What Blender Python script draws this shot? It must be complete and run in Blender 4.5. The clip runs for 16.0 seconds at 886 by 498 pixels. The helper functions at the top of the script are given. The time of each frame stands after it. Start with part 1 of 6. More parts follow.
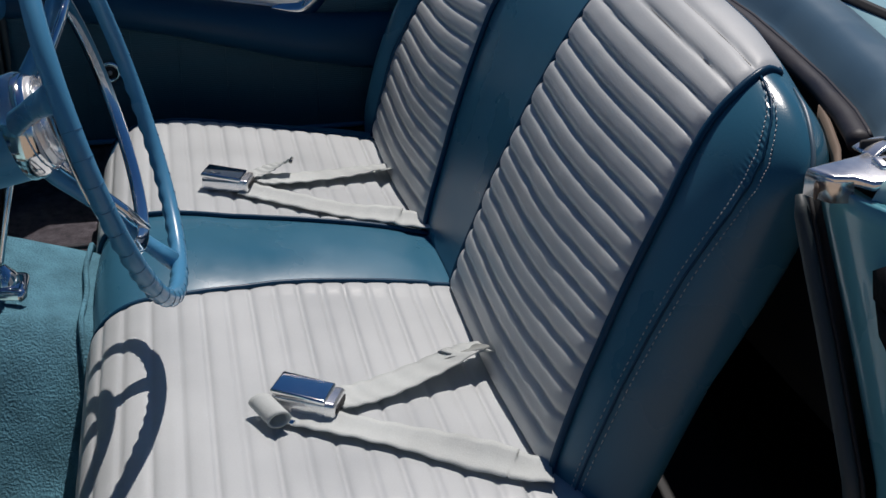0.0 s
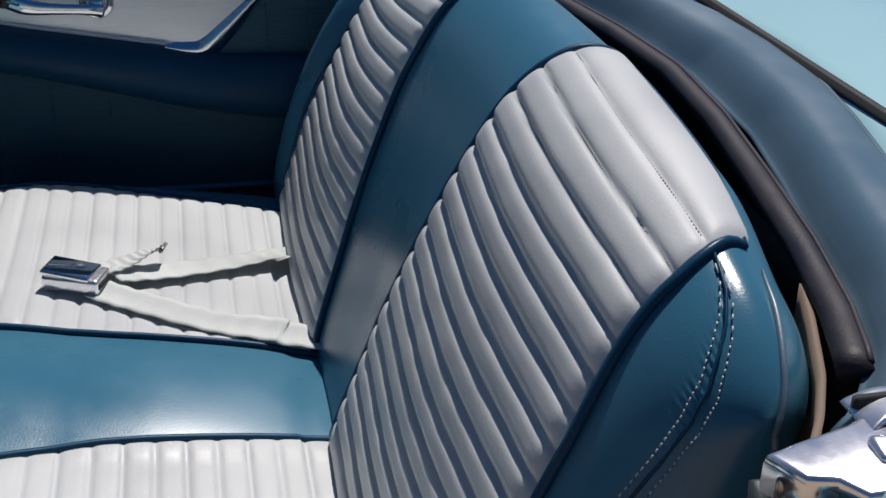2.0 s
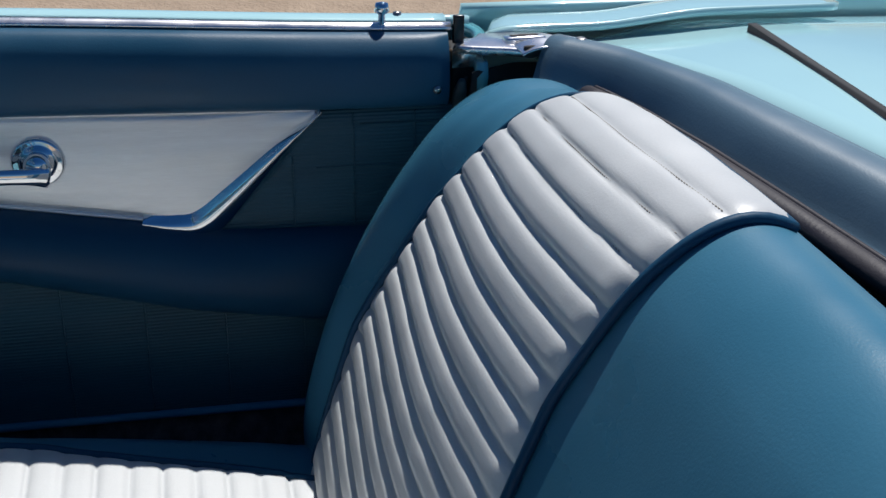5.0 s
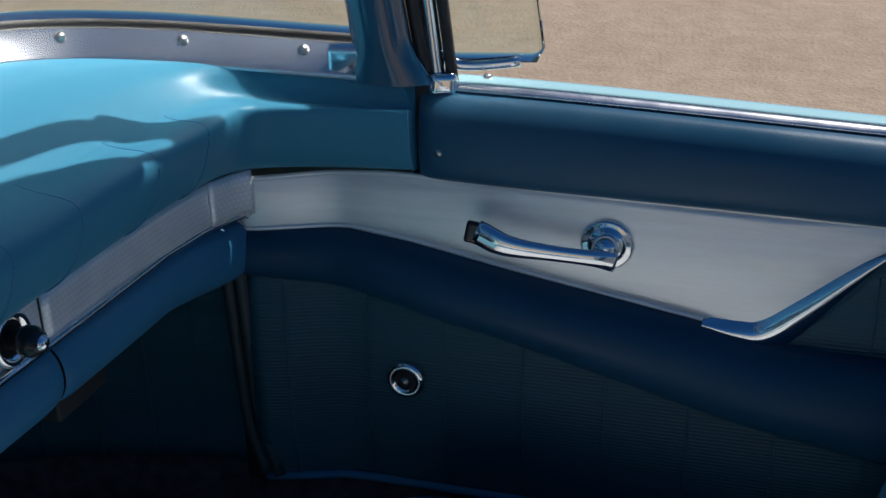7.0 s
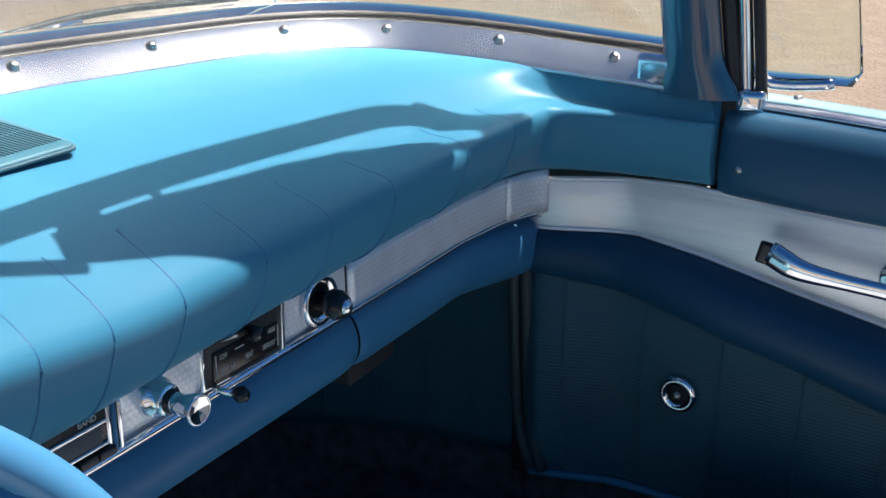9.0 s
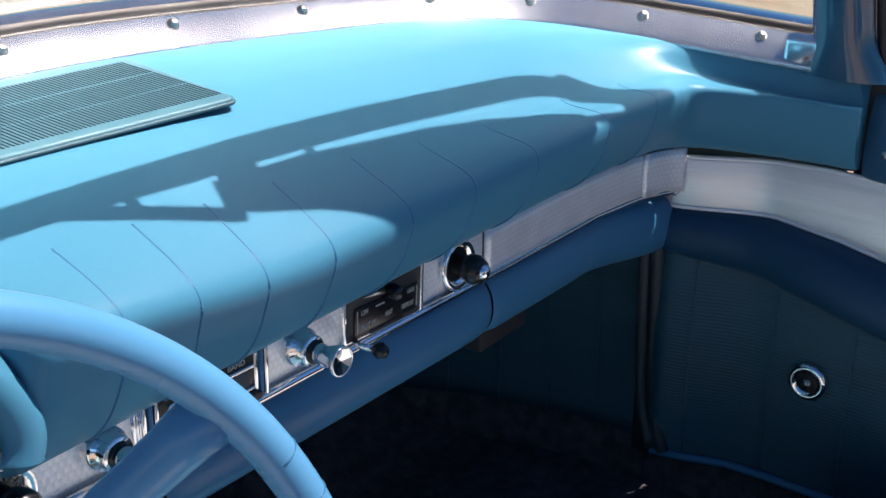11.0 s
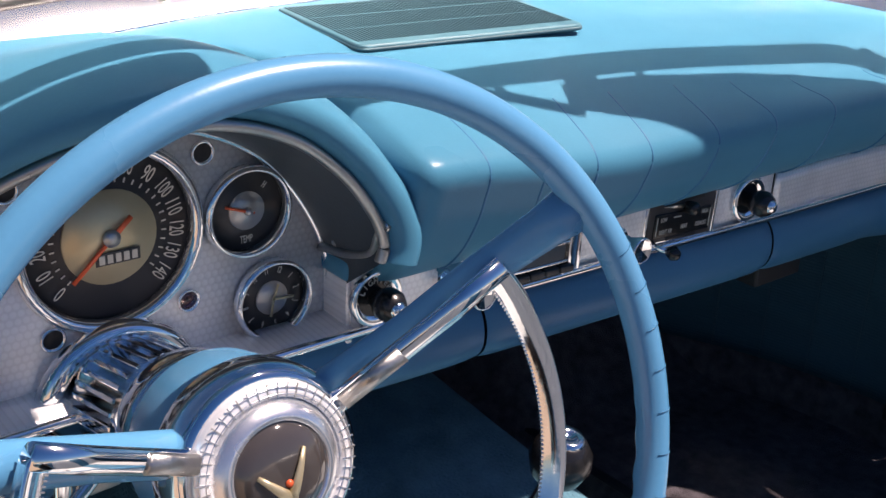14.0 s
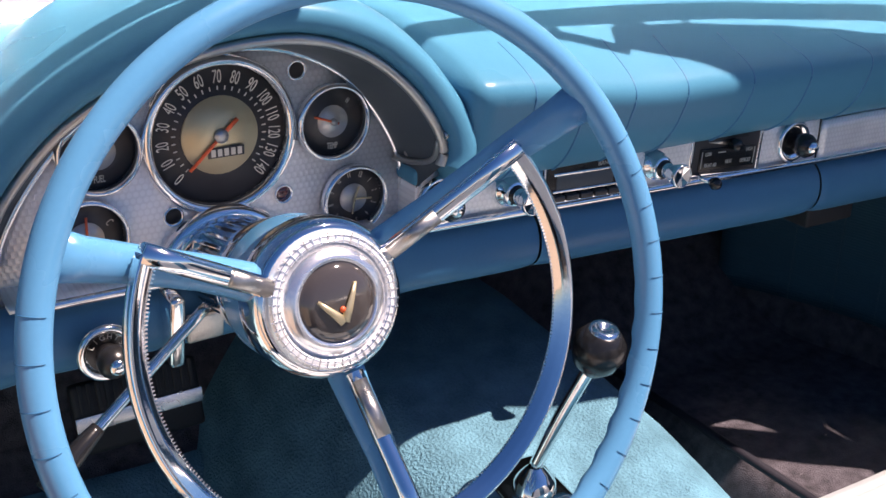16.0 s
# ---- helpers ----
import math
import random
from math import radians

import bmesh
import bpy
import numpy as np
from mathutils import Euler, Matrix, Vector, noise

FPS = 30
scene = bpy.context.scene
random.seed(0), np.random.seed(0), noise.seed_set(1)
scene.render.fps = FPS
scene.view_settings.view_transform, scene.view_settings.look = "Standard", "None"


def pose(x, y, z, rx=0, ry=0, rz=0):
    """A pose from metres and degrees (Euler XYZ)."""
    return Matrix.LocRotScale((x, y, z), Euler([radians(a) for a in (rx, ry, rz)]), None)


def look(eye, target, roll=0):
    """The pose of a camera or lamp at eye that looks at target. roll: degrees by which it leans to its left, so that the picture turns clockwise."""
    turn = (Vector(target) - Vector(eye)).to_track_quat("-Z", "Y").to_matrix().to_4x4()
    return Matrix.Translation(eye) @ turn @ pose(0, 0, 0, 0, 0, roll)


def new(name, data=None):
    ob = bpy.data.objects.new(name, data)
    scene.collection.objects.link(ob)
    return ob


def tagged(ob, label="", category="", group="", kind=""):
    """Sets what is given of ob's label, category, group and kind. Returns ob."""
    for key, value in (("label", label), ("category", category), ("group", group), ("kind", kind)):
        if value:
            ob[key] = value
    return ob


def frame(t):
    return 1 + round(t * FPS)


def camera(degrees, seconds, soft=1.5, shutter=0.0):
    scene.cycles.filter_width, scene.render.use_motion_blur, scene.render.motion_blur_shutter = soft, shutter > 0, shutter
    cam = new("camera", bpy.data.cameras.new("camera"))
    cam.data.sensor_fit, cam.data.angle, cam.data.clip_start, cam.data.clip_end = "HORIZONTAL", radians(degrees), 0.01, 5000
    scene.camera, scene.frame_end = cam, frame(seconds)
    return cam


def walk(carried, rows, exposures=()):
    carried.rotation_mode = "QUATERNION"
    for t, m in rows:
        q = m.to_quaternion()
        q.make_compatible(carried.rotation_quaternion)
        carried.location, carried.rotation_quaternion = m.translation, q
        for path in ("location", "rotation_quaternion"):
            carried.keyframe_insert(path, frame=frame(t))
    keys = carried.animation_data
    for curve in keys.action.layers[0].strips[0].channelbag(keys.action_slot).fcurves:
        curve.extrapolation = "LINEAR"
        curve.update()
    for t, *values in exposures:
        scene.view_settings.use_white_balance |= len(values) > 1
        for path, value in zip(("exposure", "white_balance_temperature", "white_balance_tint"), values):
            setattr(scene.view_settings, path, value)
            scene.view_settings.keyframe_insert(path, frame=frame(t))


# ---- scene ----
cam = camera(41.0, 16.0)
PATH = [
    (0, (-1.519, 0.437, 1.261), (0.243, 0.043, 0.398), -0.5),
    (0.5, (-1.477, 0.404, 1.273), (0.282, 0.019, 0.402), -0.3),
    (1, (-1.374, 0.305, 1.277), (0.379, -0.053, 0.383), -0.1),
    (1.5, (-1.272, 0.22, 1.277), (0.481, -0.132, 0.381), 0.5),
    (2, (-1.153, 0.216, 1.27), (0.594, -0.16, 0.371), 0.8),
    (2.5, (-1.024, 0.233, 1.259), (0.682, -0.242, 0.329), 0.8),
    (3, (-0.89, 0.214, 1.264), (0.804, -0.265, 0.315), 3.1),
    (5.5, (-0.41, 0.194, 1.256), (1.373, -0.093, 0.396), -0.5),
    (6, (-0.382, 0.191, 1.259), (1.431, 0.221, 0.415), -1.3),
    (6.5, (-0.378, 0.21, 1.254), (1.418, 0.539, 0.438), -1.5),
    (7, (-0.373, 0.206, 1.248), (1.383, 0.743, 0.455), -1.6),
    (7.5, (-0.38, 0.2, 1.244), (1.331, 0.884, 0.467), -1.6),
    (8, (-0.391, 0.205, 1.242), (1.275, 1.007, 0.479), -1.3),
    (10.5, (-0.426, 0.228, 1.235), (1.088, 1.282, 0.463), 0.1),
    (11, (-0.433, 0.23, 1.231), (1.048, 1.325, 0.453), 0.1),
    (11.5, (-0.442, 0.232, 1.229), (0.997, 1.383, 0.449), 0.3),
    (12, (-0.449, 0.232, 1.227), (0.965, 1.414, 0.45), 0.3),
    (12.5, (-0.462, 0.227, 1.221), (0.909, 1.461, 0.446), 0.5),
    (13, (-0.483, 0.221, 1.211), (0.826, 1.52, 0.436), 0.6),
    (13.5, (-0.533, 0.196, 1.215), (0.728, 1.541, 0.441), 1.1),
    (14, (-0.597, 0.134, 1.209), (0.592, 1.545, 0.439), 2.9),
    (14.5, (-0.648, 0.074, 1.195), (0.485, 1.528, 0.418), 2.8),
    (15, (-0.665, 0.045, 1.201), (0.407, 1.542, 0.421), 2.6),
    (15.5, (-0.64, 0.001, 1.199), (0.374, 1.545, 0.431), 1.8),
    (16, (-0.644, -0.048, 1.196), (0.351, 1.508, 0.43), 1.6),
]
walk(cam, [(t, look(e, g, r)) for t, e, g, r in PATH],
     ((0, -0.55, 6300, 15), (1, -0.45, 6300, 15), (1.6, -0.25, 6300, 15), (3, -0.3, 6300, 15), (5.5, 0.05, 6100, 12), (6.5, -0.15, 6100, 12), (7.0, -0.1, 6050, 12), (7.5, 0.05, 5950, 12),
      (8.2, 0.35, 6050, 13), (10.5, 0.72, 6500, 22), (11, 0.68, 6600, 23), (12.5, 0.45, 6850, 26), (13.5, 0.5, 7000, 27), (14.5, 0.75, 7200, 29), (16, 1.0, 7200, 30)))

# ---- world, sun ----
SUN = Vector((0.48, -0.32, 1.0)).normalized()
world = bpy.data.worlds.new("world")
scene.world = world
world.use_nodes = True
wn = world.node_tree.nodes
sky = wn.new("ShaderNodeTexSky")
sky.sky_type, sky.sun_disc = "NISHITA", False
sky.sun_elevation = math.asin(SUN.z)
sky.sun_rotation = math.atan2(SUN.x, SUN.y)
sky.air_density, sky.dust_density, sky.ozone_density = 1.0, 0.2, 5.0
wn["Background"].inputs["Strength"].default_value = 0.046
clear = wn.new("ShaderNodeHueSaturation")      # the deep blue of a clear, dry sky
clear.inputs["Saturation"].default_value = 1.25
world.node_tree.links.new(sky.outputs[0], clear.inputs["Color"])
deep = wn.new("ShaderNodeVectorMath")
deep.operation = "MULTIPLY"
deep.inputs[1].default_value = (0.95, 0.985, 1.05)
world.node_tree.links.new(clear.outputs[0], deep.inputs[0])
world.node_tree.links.new(deep.outputs[0], wn["Background"].inputs["Color"])
sun_data = bpy.data.lights.new("sun", "SUN")
sun_data.energy, sun_data.angle, sun_data.color = 5.0, radians(0.53), (1.0, 0.94, 0.84)
sun = new("sun", sun_data)
sun.matrix_world = look(SUN * 20, (0, 0, 0))

# ---- materials ----


def nodes_of(name):
    m = bpy.data.materials.new(name)
    m.use_nodes = True
    nt = m.node_tree
    return m, nt, nt.nodes["Principled BSDF"]


def stuff(name, colour, rough=0.5, metal=0.0, spread=0.12, scale=8.0, fine=260.0, bump=0.15, coat=0.0, spec=0.5,
          stretch=(1, 1, 1), rough_spread=0.12, dist=0.0015):
    """A surface with colour variation at a large and a small scale and a fine relief."""
    m, nt, b = nodes_of(name)
    n, l = nt.nodes, nt.links
    tc = n.new("ShaderNodeTexCoord")
    mp = n.new("ShaderNodeMapping")
    mp.inputs["Scale"].default_value = stretch
    l.new(tc.outputs["Object"], mp.inputs["Vector"])
    big, small = n.new("ShaderNodeTexNoise"), n.new("ShaderNodeTexNoise")
    big.inputs["Scale"].default_value, big.inputs["Detail"].default_value = scale, 5
    small.inputs["Scale"].default_value, small.inputs["Detail"].default_value = fine, 3
    l.new(mp.outputs[0], big.inputs["Vector"])
    l.new(mp.outputs[0], small.inputs["Vector"])
    add = n.new("ShaderNodeMath")
    add.operation = "MULTIPLY_ADD"
    l.new(small.outputs["Fac"], add.inputs[0])
    add.inputs[1].default_value = 0.35
    l.new(big.outputs["Fac"], add.inputs[2])
    ramp = n.new("ShaderNodeMapRange")
    ramp.inputs[1].default_value, ramp.inputs[2].default_value = 0.4, 0.95
    ramp.inputs[3].default_value, ramp.inputs[4].default_value = 1 - spread, 1 + spread
    l.new(add.outputs[0], ramp.inputs[0])
    mul = n.new("ShaderNodeVectorMath")
    mul.operation = "SCALE"
    mul.inputs[0].default_value = colour
    l.new(ramp.outputs[0], mul.inputs["Scale"])
    l.new(mul.outputs[0], b.inputs["Base Color"])
    rr = n.new("ShaderNodeMapRange")
    rr.inputs[1].default_value, rr.inputs[2].default_value = 0.3, 0.7
    rr.inputs[3].default_value = max(0.02, rough - rough_spread)
    rr.inputs[4].default_value = min(1.0, rough + rough_spread)
    l.new(big.outputs["Fac"], rr.inputs[0])
    l.new(rr.outputs[0], b.inputs["Roughness"])
    b.inputs["Metallic"].default_value = metal
    b.inputs["Coat Weight"].default_value = coat
    b.inputs["Coat Roughness"].default_value = 0.045
    b.inputs["Specular IOR Level"].default_value = spec
    if bump:
        bp = n.new("ShaderNodeBump")
        bp.inputs["Strength"].default_value, bp.inputs["Distance"].default_value = bump, dist
        l.new(small.outputs["Fac"], bp.inputs["Height"])
        l.new(bp.outputs[0], b.inputs["Normal"])
    return m


def plain(name, colour, rough=0.4, metal=0.0, coat=0.0):
    return stuff(name, colour, rough, metal, spread=0.06, bump=0.05, coat=coat, rough_spread=0.05)


VINYL_WHITE = stuff("white_vinyl", (0.51, 0.535, 0.545), 0.47, spread=0.08, scale=7, fine=520, bump=0.10)
VINYL_BLUE = stuff("blue_vinyl", (0.042, 0.160, 0.250), 0.31, spread=0.09, scale=6, fine=560, bump=0.08)
# blue vinyl with the arm rest's shade in its colour; also dark piping and trim
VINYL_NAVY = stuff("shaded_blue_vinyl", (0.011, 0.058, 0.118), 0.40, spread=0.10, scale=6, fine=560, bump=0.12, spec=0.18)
# the dash pad's blue at half tone, shade on the door top included
VINYL_MID = stuff("shaded_door_top_vinyl", (0.018, 0.085, 0.155), 0.40, spread=0.10, scale=6, fine=560, bump=0.12, spec=0.3)
VINYL_PANEL = stuff("teal_door_vinyl", (0.017, 0.080, 0.118), 0.5, spread=0.14, scale=5, fine=300, bump=0.25, stretch=(1, 1, 6))
DASH_BLUE = stuff("blue_dash_pad", (0.040, 0.170, 0.305), 0.36, spread=0.09, scale=5, fine=480, bump=0.08, spec=0.2)
DASH_TOP = stuff("light_blue_dash_top", (0.054, 0.224, 0.340), 0.36, spread=0.06, scale=4, fine=500, bump=0.05, spec=0.12)
# blue vinyl greyed and lightened, the sky's sheen mixed into its colour
VINYL_RAIL = stuff("sheen_blue_vinyl", (0.085, 0.150, 0.205), 0.40, spread=0.10, scale=7, fine=500, bump=0.1, spec=0.8)
PAINT = stuff("aqua_body_paint", (0.46, 0.74, 0.78), 0.22, spread=0.03, scale=2, fine=900, bump=0.0, coat=1.0)
# the body's aqua again, darkened to hold the shade on the latch pillars
PAINT_SHADED = stuff("shaded_aqua_paint", (0.13, 0.40, 0.48), 0.25, spread=0.06, scale=5, fine=700, bump=0.02, coat=0.8)
PILLAR_PAINT = stuff("blue_pillar_paint", (0.012, 0.075, 0.14), 0.2, spread=0.05, scale=4, bump=0.0, coat=1.0)
CHROME = stuff("chrome", (0.89, 0.89, 0.89), 0.075, 1.0, spread=0.05, scale=14, fine=300, bump=0.02, rough_spread=0.05)
HAZY = stuff("worn_chrome", (0.90, 0.90, 0.91), 0.24, 0.9, spread=0.06, scale=20, fine=350, bump=0.03, rough_spread=0.08)
FOOT = stuff("weathered_chrome", (0.90, 0.90, 0.92), 0.16, 0.95, spread=0.04, scale=5, fine=120, bump=0.0, rough_spread=0.05)
GRILLE = stuff("faded_teal_grille", (0.052, 0.165, 0.215), 0.5, spread=0.15, scale=20, fine=300, bump=0.1)
GRILLE_SLOT = plain("teal_grille_slot", (0.030, 0.098, 0.130), 0.6)
SEAL_GREY = stuff("grey_door_rubber", (0.035, 0.050, 0.056), 0.55, spread=0.15, scale=15, fine=300, bump=0.2)
LENS = stuff("silvered_lens", (0.95, 0.95, 0.95), 0.18, 0.40, spread=0.08, scale=30, fine=400, bump=0.05, coat=0.6)
BRUSHED = stuff("brushed_aluminium", (0.84, 0.85, 0.85), 0.40, 0.55, spread=0.15, scale=3, fine=60, bump=0.22,
                stretch=(1, 1, 22), dist=0.0006)
STEEL_DULL = stuff("dull_steel", (0.45, 0.44, 0.42), 0.35, 1.0, spread=0.15, scale=40, fine=400)
WHEEL_BLUE = stuff("blue_wheel_plastic", (0.078, 0.285, 0.49), 0.28, spread=0.06, scale=9, fine=300, bump=0.04)
RUBBER = stuff("black_rubber", (0.018, 0.018, 0.02), 0.55, spread=0.2, scale=12, fine=200, bump=0.2)
SEAL = stuff("grey_purple_seal", (0.011, 0.010, 0.018), 0.6, spread=0.12, scale=15, fine=300, bump=0.2)
BLACK = plain("black_plastic", (0.012, 0.012, 0.013), 0.25)
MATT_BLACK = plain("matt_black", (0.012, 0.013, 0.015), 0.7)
GAUGE_BLACK = plain("gauge_black", (0.028, 0.028, 0.03), 0.45)
HOOD_GREY = stuff("grey_hood_lining", (0.045, 0.062, 0.075), 0.5, spread=0.1, fine=400)
IVORY = plain("ivory_print", (0.50, 0.48, 0.42), 0.5)
GOLD = plain("gold_dial", (0.55, 0.47, 0.30), 0.4, 0.6)
SILVER_DIAL = plain("silver_dial", (0.45, 0.44, 0.42), 0.35, 0.7)
RED = plain("orange_needle", (0.65, 0.10, 0.03), 0.4)
RED_LENS = plain("red_lens", (0.05, 0.004, 0.005), 0.1, coat=1.0)
BELT = stuff("cream_webbing", (0.52, 0.55, 0.54), 0.7, spread=0.20, scale=9, fine=700, bump=0.3)
STITCH = plain("faded_thread", (0.34, 0.31, 0.27), 0.8)
TAN = stuff("tan_board", (0.21, 0.155, 0.115), 0.8, spread=0.1)
CARPET = stuff("blue_carpet", (0.105, 0.25, 0.325), 0.95, spread=0.35, scale=24, fine=330, bump=1.0, spec=0.1, dist=0.004)
CARPET_DARK = stuff("grey_flecked_carpet", (0.105, 0.095, 0.110), 0.95, spread=0.55, scale=60, fine=650, bump=1.0, spec=0.1, dist=0.004)
TYRE = stuff("tyre_rubber", (0.02, 0.02, 0.02), 0.8)


def dirt_material():
    m, nt, b = nodes_of("tan_dirt")
    n, l = nt.nodes, nt.links
    tc = n.new("ShaderNodeTexCoord")
    t = [n.new("ShaderNodeTexNoise") for _ in range(3)]
    for k, (s, d) in enumerate(((0.5, 6), (7.0, 8), (55.0, 6))):
        t[k].inputs["Scale"].default_value, t[k].inputs["Detail"].default_value = s, d
        l.new(tc.outputs["Object"], t[k].inputs["Vector"])
    mix = n.new("ShaderNodeMath")
    mix.operation = "ADD"
    l.new(t[0].outputs["Fac"], mix.inputs[0])
    l.new(t[1].outputs["Fac"], mix.inputs[1])
    mix2 = n.new("ShaderNodeMath")
    mix2.operation = "MULTIPLY_ADD"
    mix2.inputs[1].default_value = 0.8
    l.new(t[2].outputs["Fac"], mix2.inputs[0])
    l.new(mix.outputs[0], mix2.inputs[2])
    ramp = n.new("ShaderNodeValToRGB")
    ramp.color_ramp.elements[0].position, ramp.color_ramp.elements[0].color = 0.25, (0.235, 0.175, 0.122, 1)
    ramp.color_ramp.elements[1].position, ramp.color_ramp.elements[1].color = 0.8, (0.47, 0.365, 0.265, 1)
    half = n.new("ShaderNodeMath")
    half.operation = "MULTIPLY"
    half.inputs[1].default_value = 0.38
    l.new(mix2.outputs[0], half.inputs[0])
    l.new(half.outputs[0], ramp.inputs[0])
    l.new(ramp.outputs[0], b.inputs["Base Color"])
    b.inputs["Roughness"].default_value = 0.95
    bp = n.new("ShaderNodeBump")
    bp.inputs["Strength"].default_value, bp.inputs["Distance"].default_value = 0.8, 0.02
    l.new(mix2.outputs[0], bp.inputs["Height"])
    l.new(bp.outputs[0], b.inputs["Normal"])
    return m


DIRT = dirt_material()


def turned_metal(cell=0.0052):
    """Engine-turned sheet: rows of small round brushed spots, each scratched in circles about its own centre."""
    m, nt, b = nodes_of("engine_turned_metal")
    n, l = nt.nodes, nt.links

    def calc(op, one, two=0.0, three=0.0):
        q = n.new("ShaderNodeMath")
        q.operation = op
        for k, v in enumerate((one, two, three)):
            if isinstance(v, (int, float)):
                q.inputs[k].default_value = v
            else:
                l.new(v, q.inputs[k])
        return q.outputs[0]
    tc = n.new("ShaderNodeTexCoord")
    xyz = n.new("ShaderNodeSeparateXYZ")
    l.new(tc.outputs["Object"], xyz.inputs[0])
    row = calc("FLOOR", calc("DIVIDE", xyz.outputs[2], cell))
    lz = calc("SUBTRACT", calc("FRACT", calc("DIVIDE", xyz.outputs[2], cell)), 0.5)
    lx = calc("SUBTRACT", calc("FRACT", calc("MULTIPLY_ADD", row, 0.5, calc("DIVIDE", xyz.outputs[0], cell))), 0.5)
    tan = n.new("ShaderNodeCombineXYZ")
    l.new(calc("MULTIPLY", lz, -1.0), tan.inputs[0])
    l.new(lx, tan.inputs[2])
    far = calc("SQRT", calc("MULTIPLY_ADD", lx, lx, calc("MULTIPLY", lz, lz)))
    l.new(tan.outputs[0], b.inputs["Tangent"])
    b.inputs["Anisotropic"].default_value = 0.6
    wear = n.new("ShaderNodeTexNoise")
    wear.inputs["Scale"].default_value, wear.inputs["Detail"].default_value = 26.0, 5
    l.new(tc.outputs["Object"], wear.inputs["Vector"])
    tone = n.new("ShaderNodeMapRange")
    tone.inputs[1].default_value, tone.inputs[2].default_value = 0.30, 0.52
    tone.inputs[3].default_value, tone.inputs[4].default_value = 0.98, 0.88
    l.new(far, tone.inputs[0])
    stain = n.new("ShaderNodeMapRange")
    stain.inputs[1].default_value, stain.inputs[2].default_value = 0.3, 0.75
    stain.inputs[3].default_value, stain.inputs[4].default_value = 0.90, 1.08
    l.new(wear.outputs["Fac"], stain.inputs[0])
    grey = calc("MULTIPLY", tone.outputs[0], stain.outputs[0])
    comb = n.new("ShaderNodeCombineColor")
    for k in range(3):
        l.new(grey, comb.inputs[k])
    l.new(comb.outputs[0], b.inputs["Base Color"])
    b.inputs["Metallic"].default_value = 0.48
    rr = n.new("ShaderNodeMapRange")
    rr.inputs[3].default_value, rr.inputs[4].default_value = 0.34, 0.50
    l.new(wear.outputs["Fac"], rr.inputs[0])
    l.new(rr.outputs[0], b.inputs["Roughness"])
    bp = n.new("ShaderNodeBump")
    bp.inputs["Strength"].default_value, bp.inputs["Distance"].default_value = 0.25, 0.0012
    l.new(far, bp.inputs["Height"])
    l.new(bp.outputs[0], b.inputs["Normal"])
    return m


TURNED = turned_metal()


def rib_vinyl(mat, scale=78.0):
    """Presses fine level ribs into a vinyl."""
    nt = mat.node_tree
    b = next(k for k in nt.nodes if k.type == "BSDF_PRINCIPLED")
    tc, wave, bp = nt.nodes.new("ShaderNodeTexCoord"), nt.nodes.new("ShaderNodeTexWave"), nt.nodes.new("ShaderNodeBump")
    wave.bands_direction = "Z"
    wave.inputs["Scale"].default_value, wave.inputs["Distortion"].default_value, wave.inputs["Detail Scale"].default_value = scale, 0.8, 0.3
    bp.inputs["Strength"].default_value, bp.inputs["Distance"].default_value = 0.45, 0.0012
    nt.links.new(tc.outputs["Object"], wave.inputs["Vector"])
    nt.links.new(wave.outputs["Fac"], bp.inputs["Height"])
    if b.inputs["Normal"].links:
        nt.links.new(b.inputs["Normal"].links[0].from_socket, bp.inputs["Normal"])
    nt.links.new(bp.outputs[0], b.inputs["Normal"])


rib_vinyl(VINYL_PANEL)


def glass_material(name, tint):
    m, nt, b = nodes_of(name)
    b.inputs["Base Color"].default_value = (*tint, 1)
    b.inputs["Roughness"].default_value = 0.0
    b.inputs["Transmission Weight"].default_value = 1.0
    b.inputs["IOR"].default_value = 1.45
    return m


GLASS = glass_material("tinted_glass", (0.87, 0.945, 0.88))

# ---- tools ----


def thing(name, base, label, category, group="", kind=""):
    ob = new(name)
    ob.location = base
    return tagged(ob, label, category, group, kind)


def part(name, bm, material, parent=None, label="", smooth=True):
    """Links a bmesh, given in world metres, as one mesh under a thing or a part."""
    me = bpy.data.meshes.new(name)
    bm.normal_update()
    bm.to_mesh(me)
    bm.free()
    me.materials.append(material)
    if smooth:
        for p in me.polygons:
            p.use_smooth = True
    ob = new(name, me)
    if parent is not None:
        ob.parent = parent
        ob.matrix_parent_inverse = Matrix.Translation(-Vector(parent.location)) if parent.type == "EMPTY" else Matrix()
    if label:
        ob["label"] = label
    return ob


def sheet(f, nu, nv, close_u=False, close_v=False, thick=0.0):
    """A grid over f(u, v), u and v from 0 to 1; with thick it is a solid plate."""
    bm = bmesh.new()
    rows = []
    for j in range(nv if close_v else nv + 1):
        rows.append([bm.verts.new(f(i / nu, j / nv)) for i in range(nu if close_u else nu + 1)])
    for j in range(nv):
        for i in range(nu):
            a, b = rows[j], rows[(j + 1) % len(rows)]
            k = (i + 1) % len(a)
            bm.faces.new((a[i], a[k], b[k], b[i]))
    if thick:
        bm.normal_update()
        bmesh.ops.solidify(bm, geom=bm.faces[:], thickness=thick)
    return bm


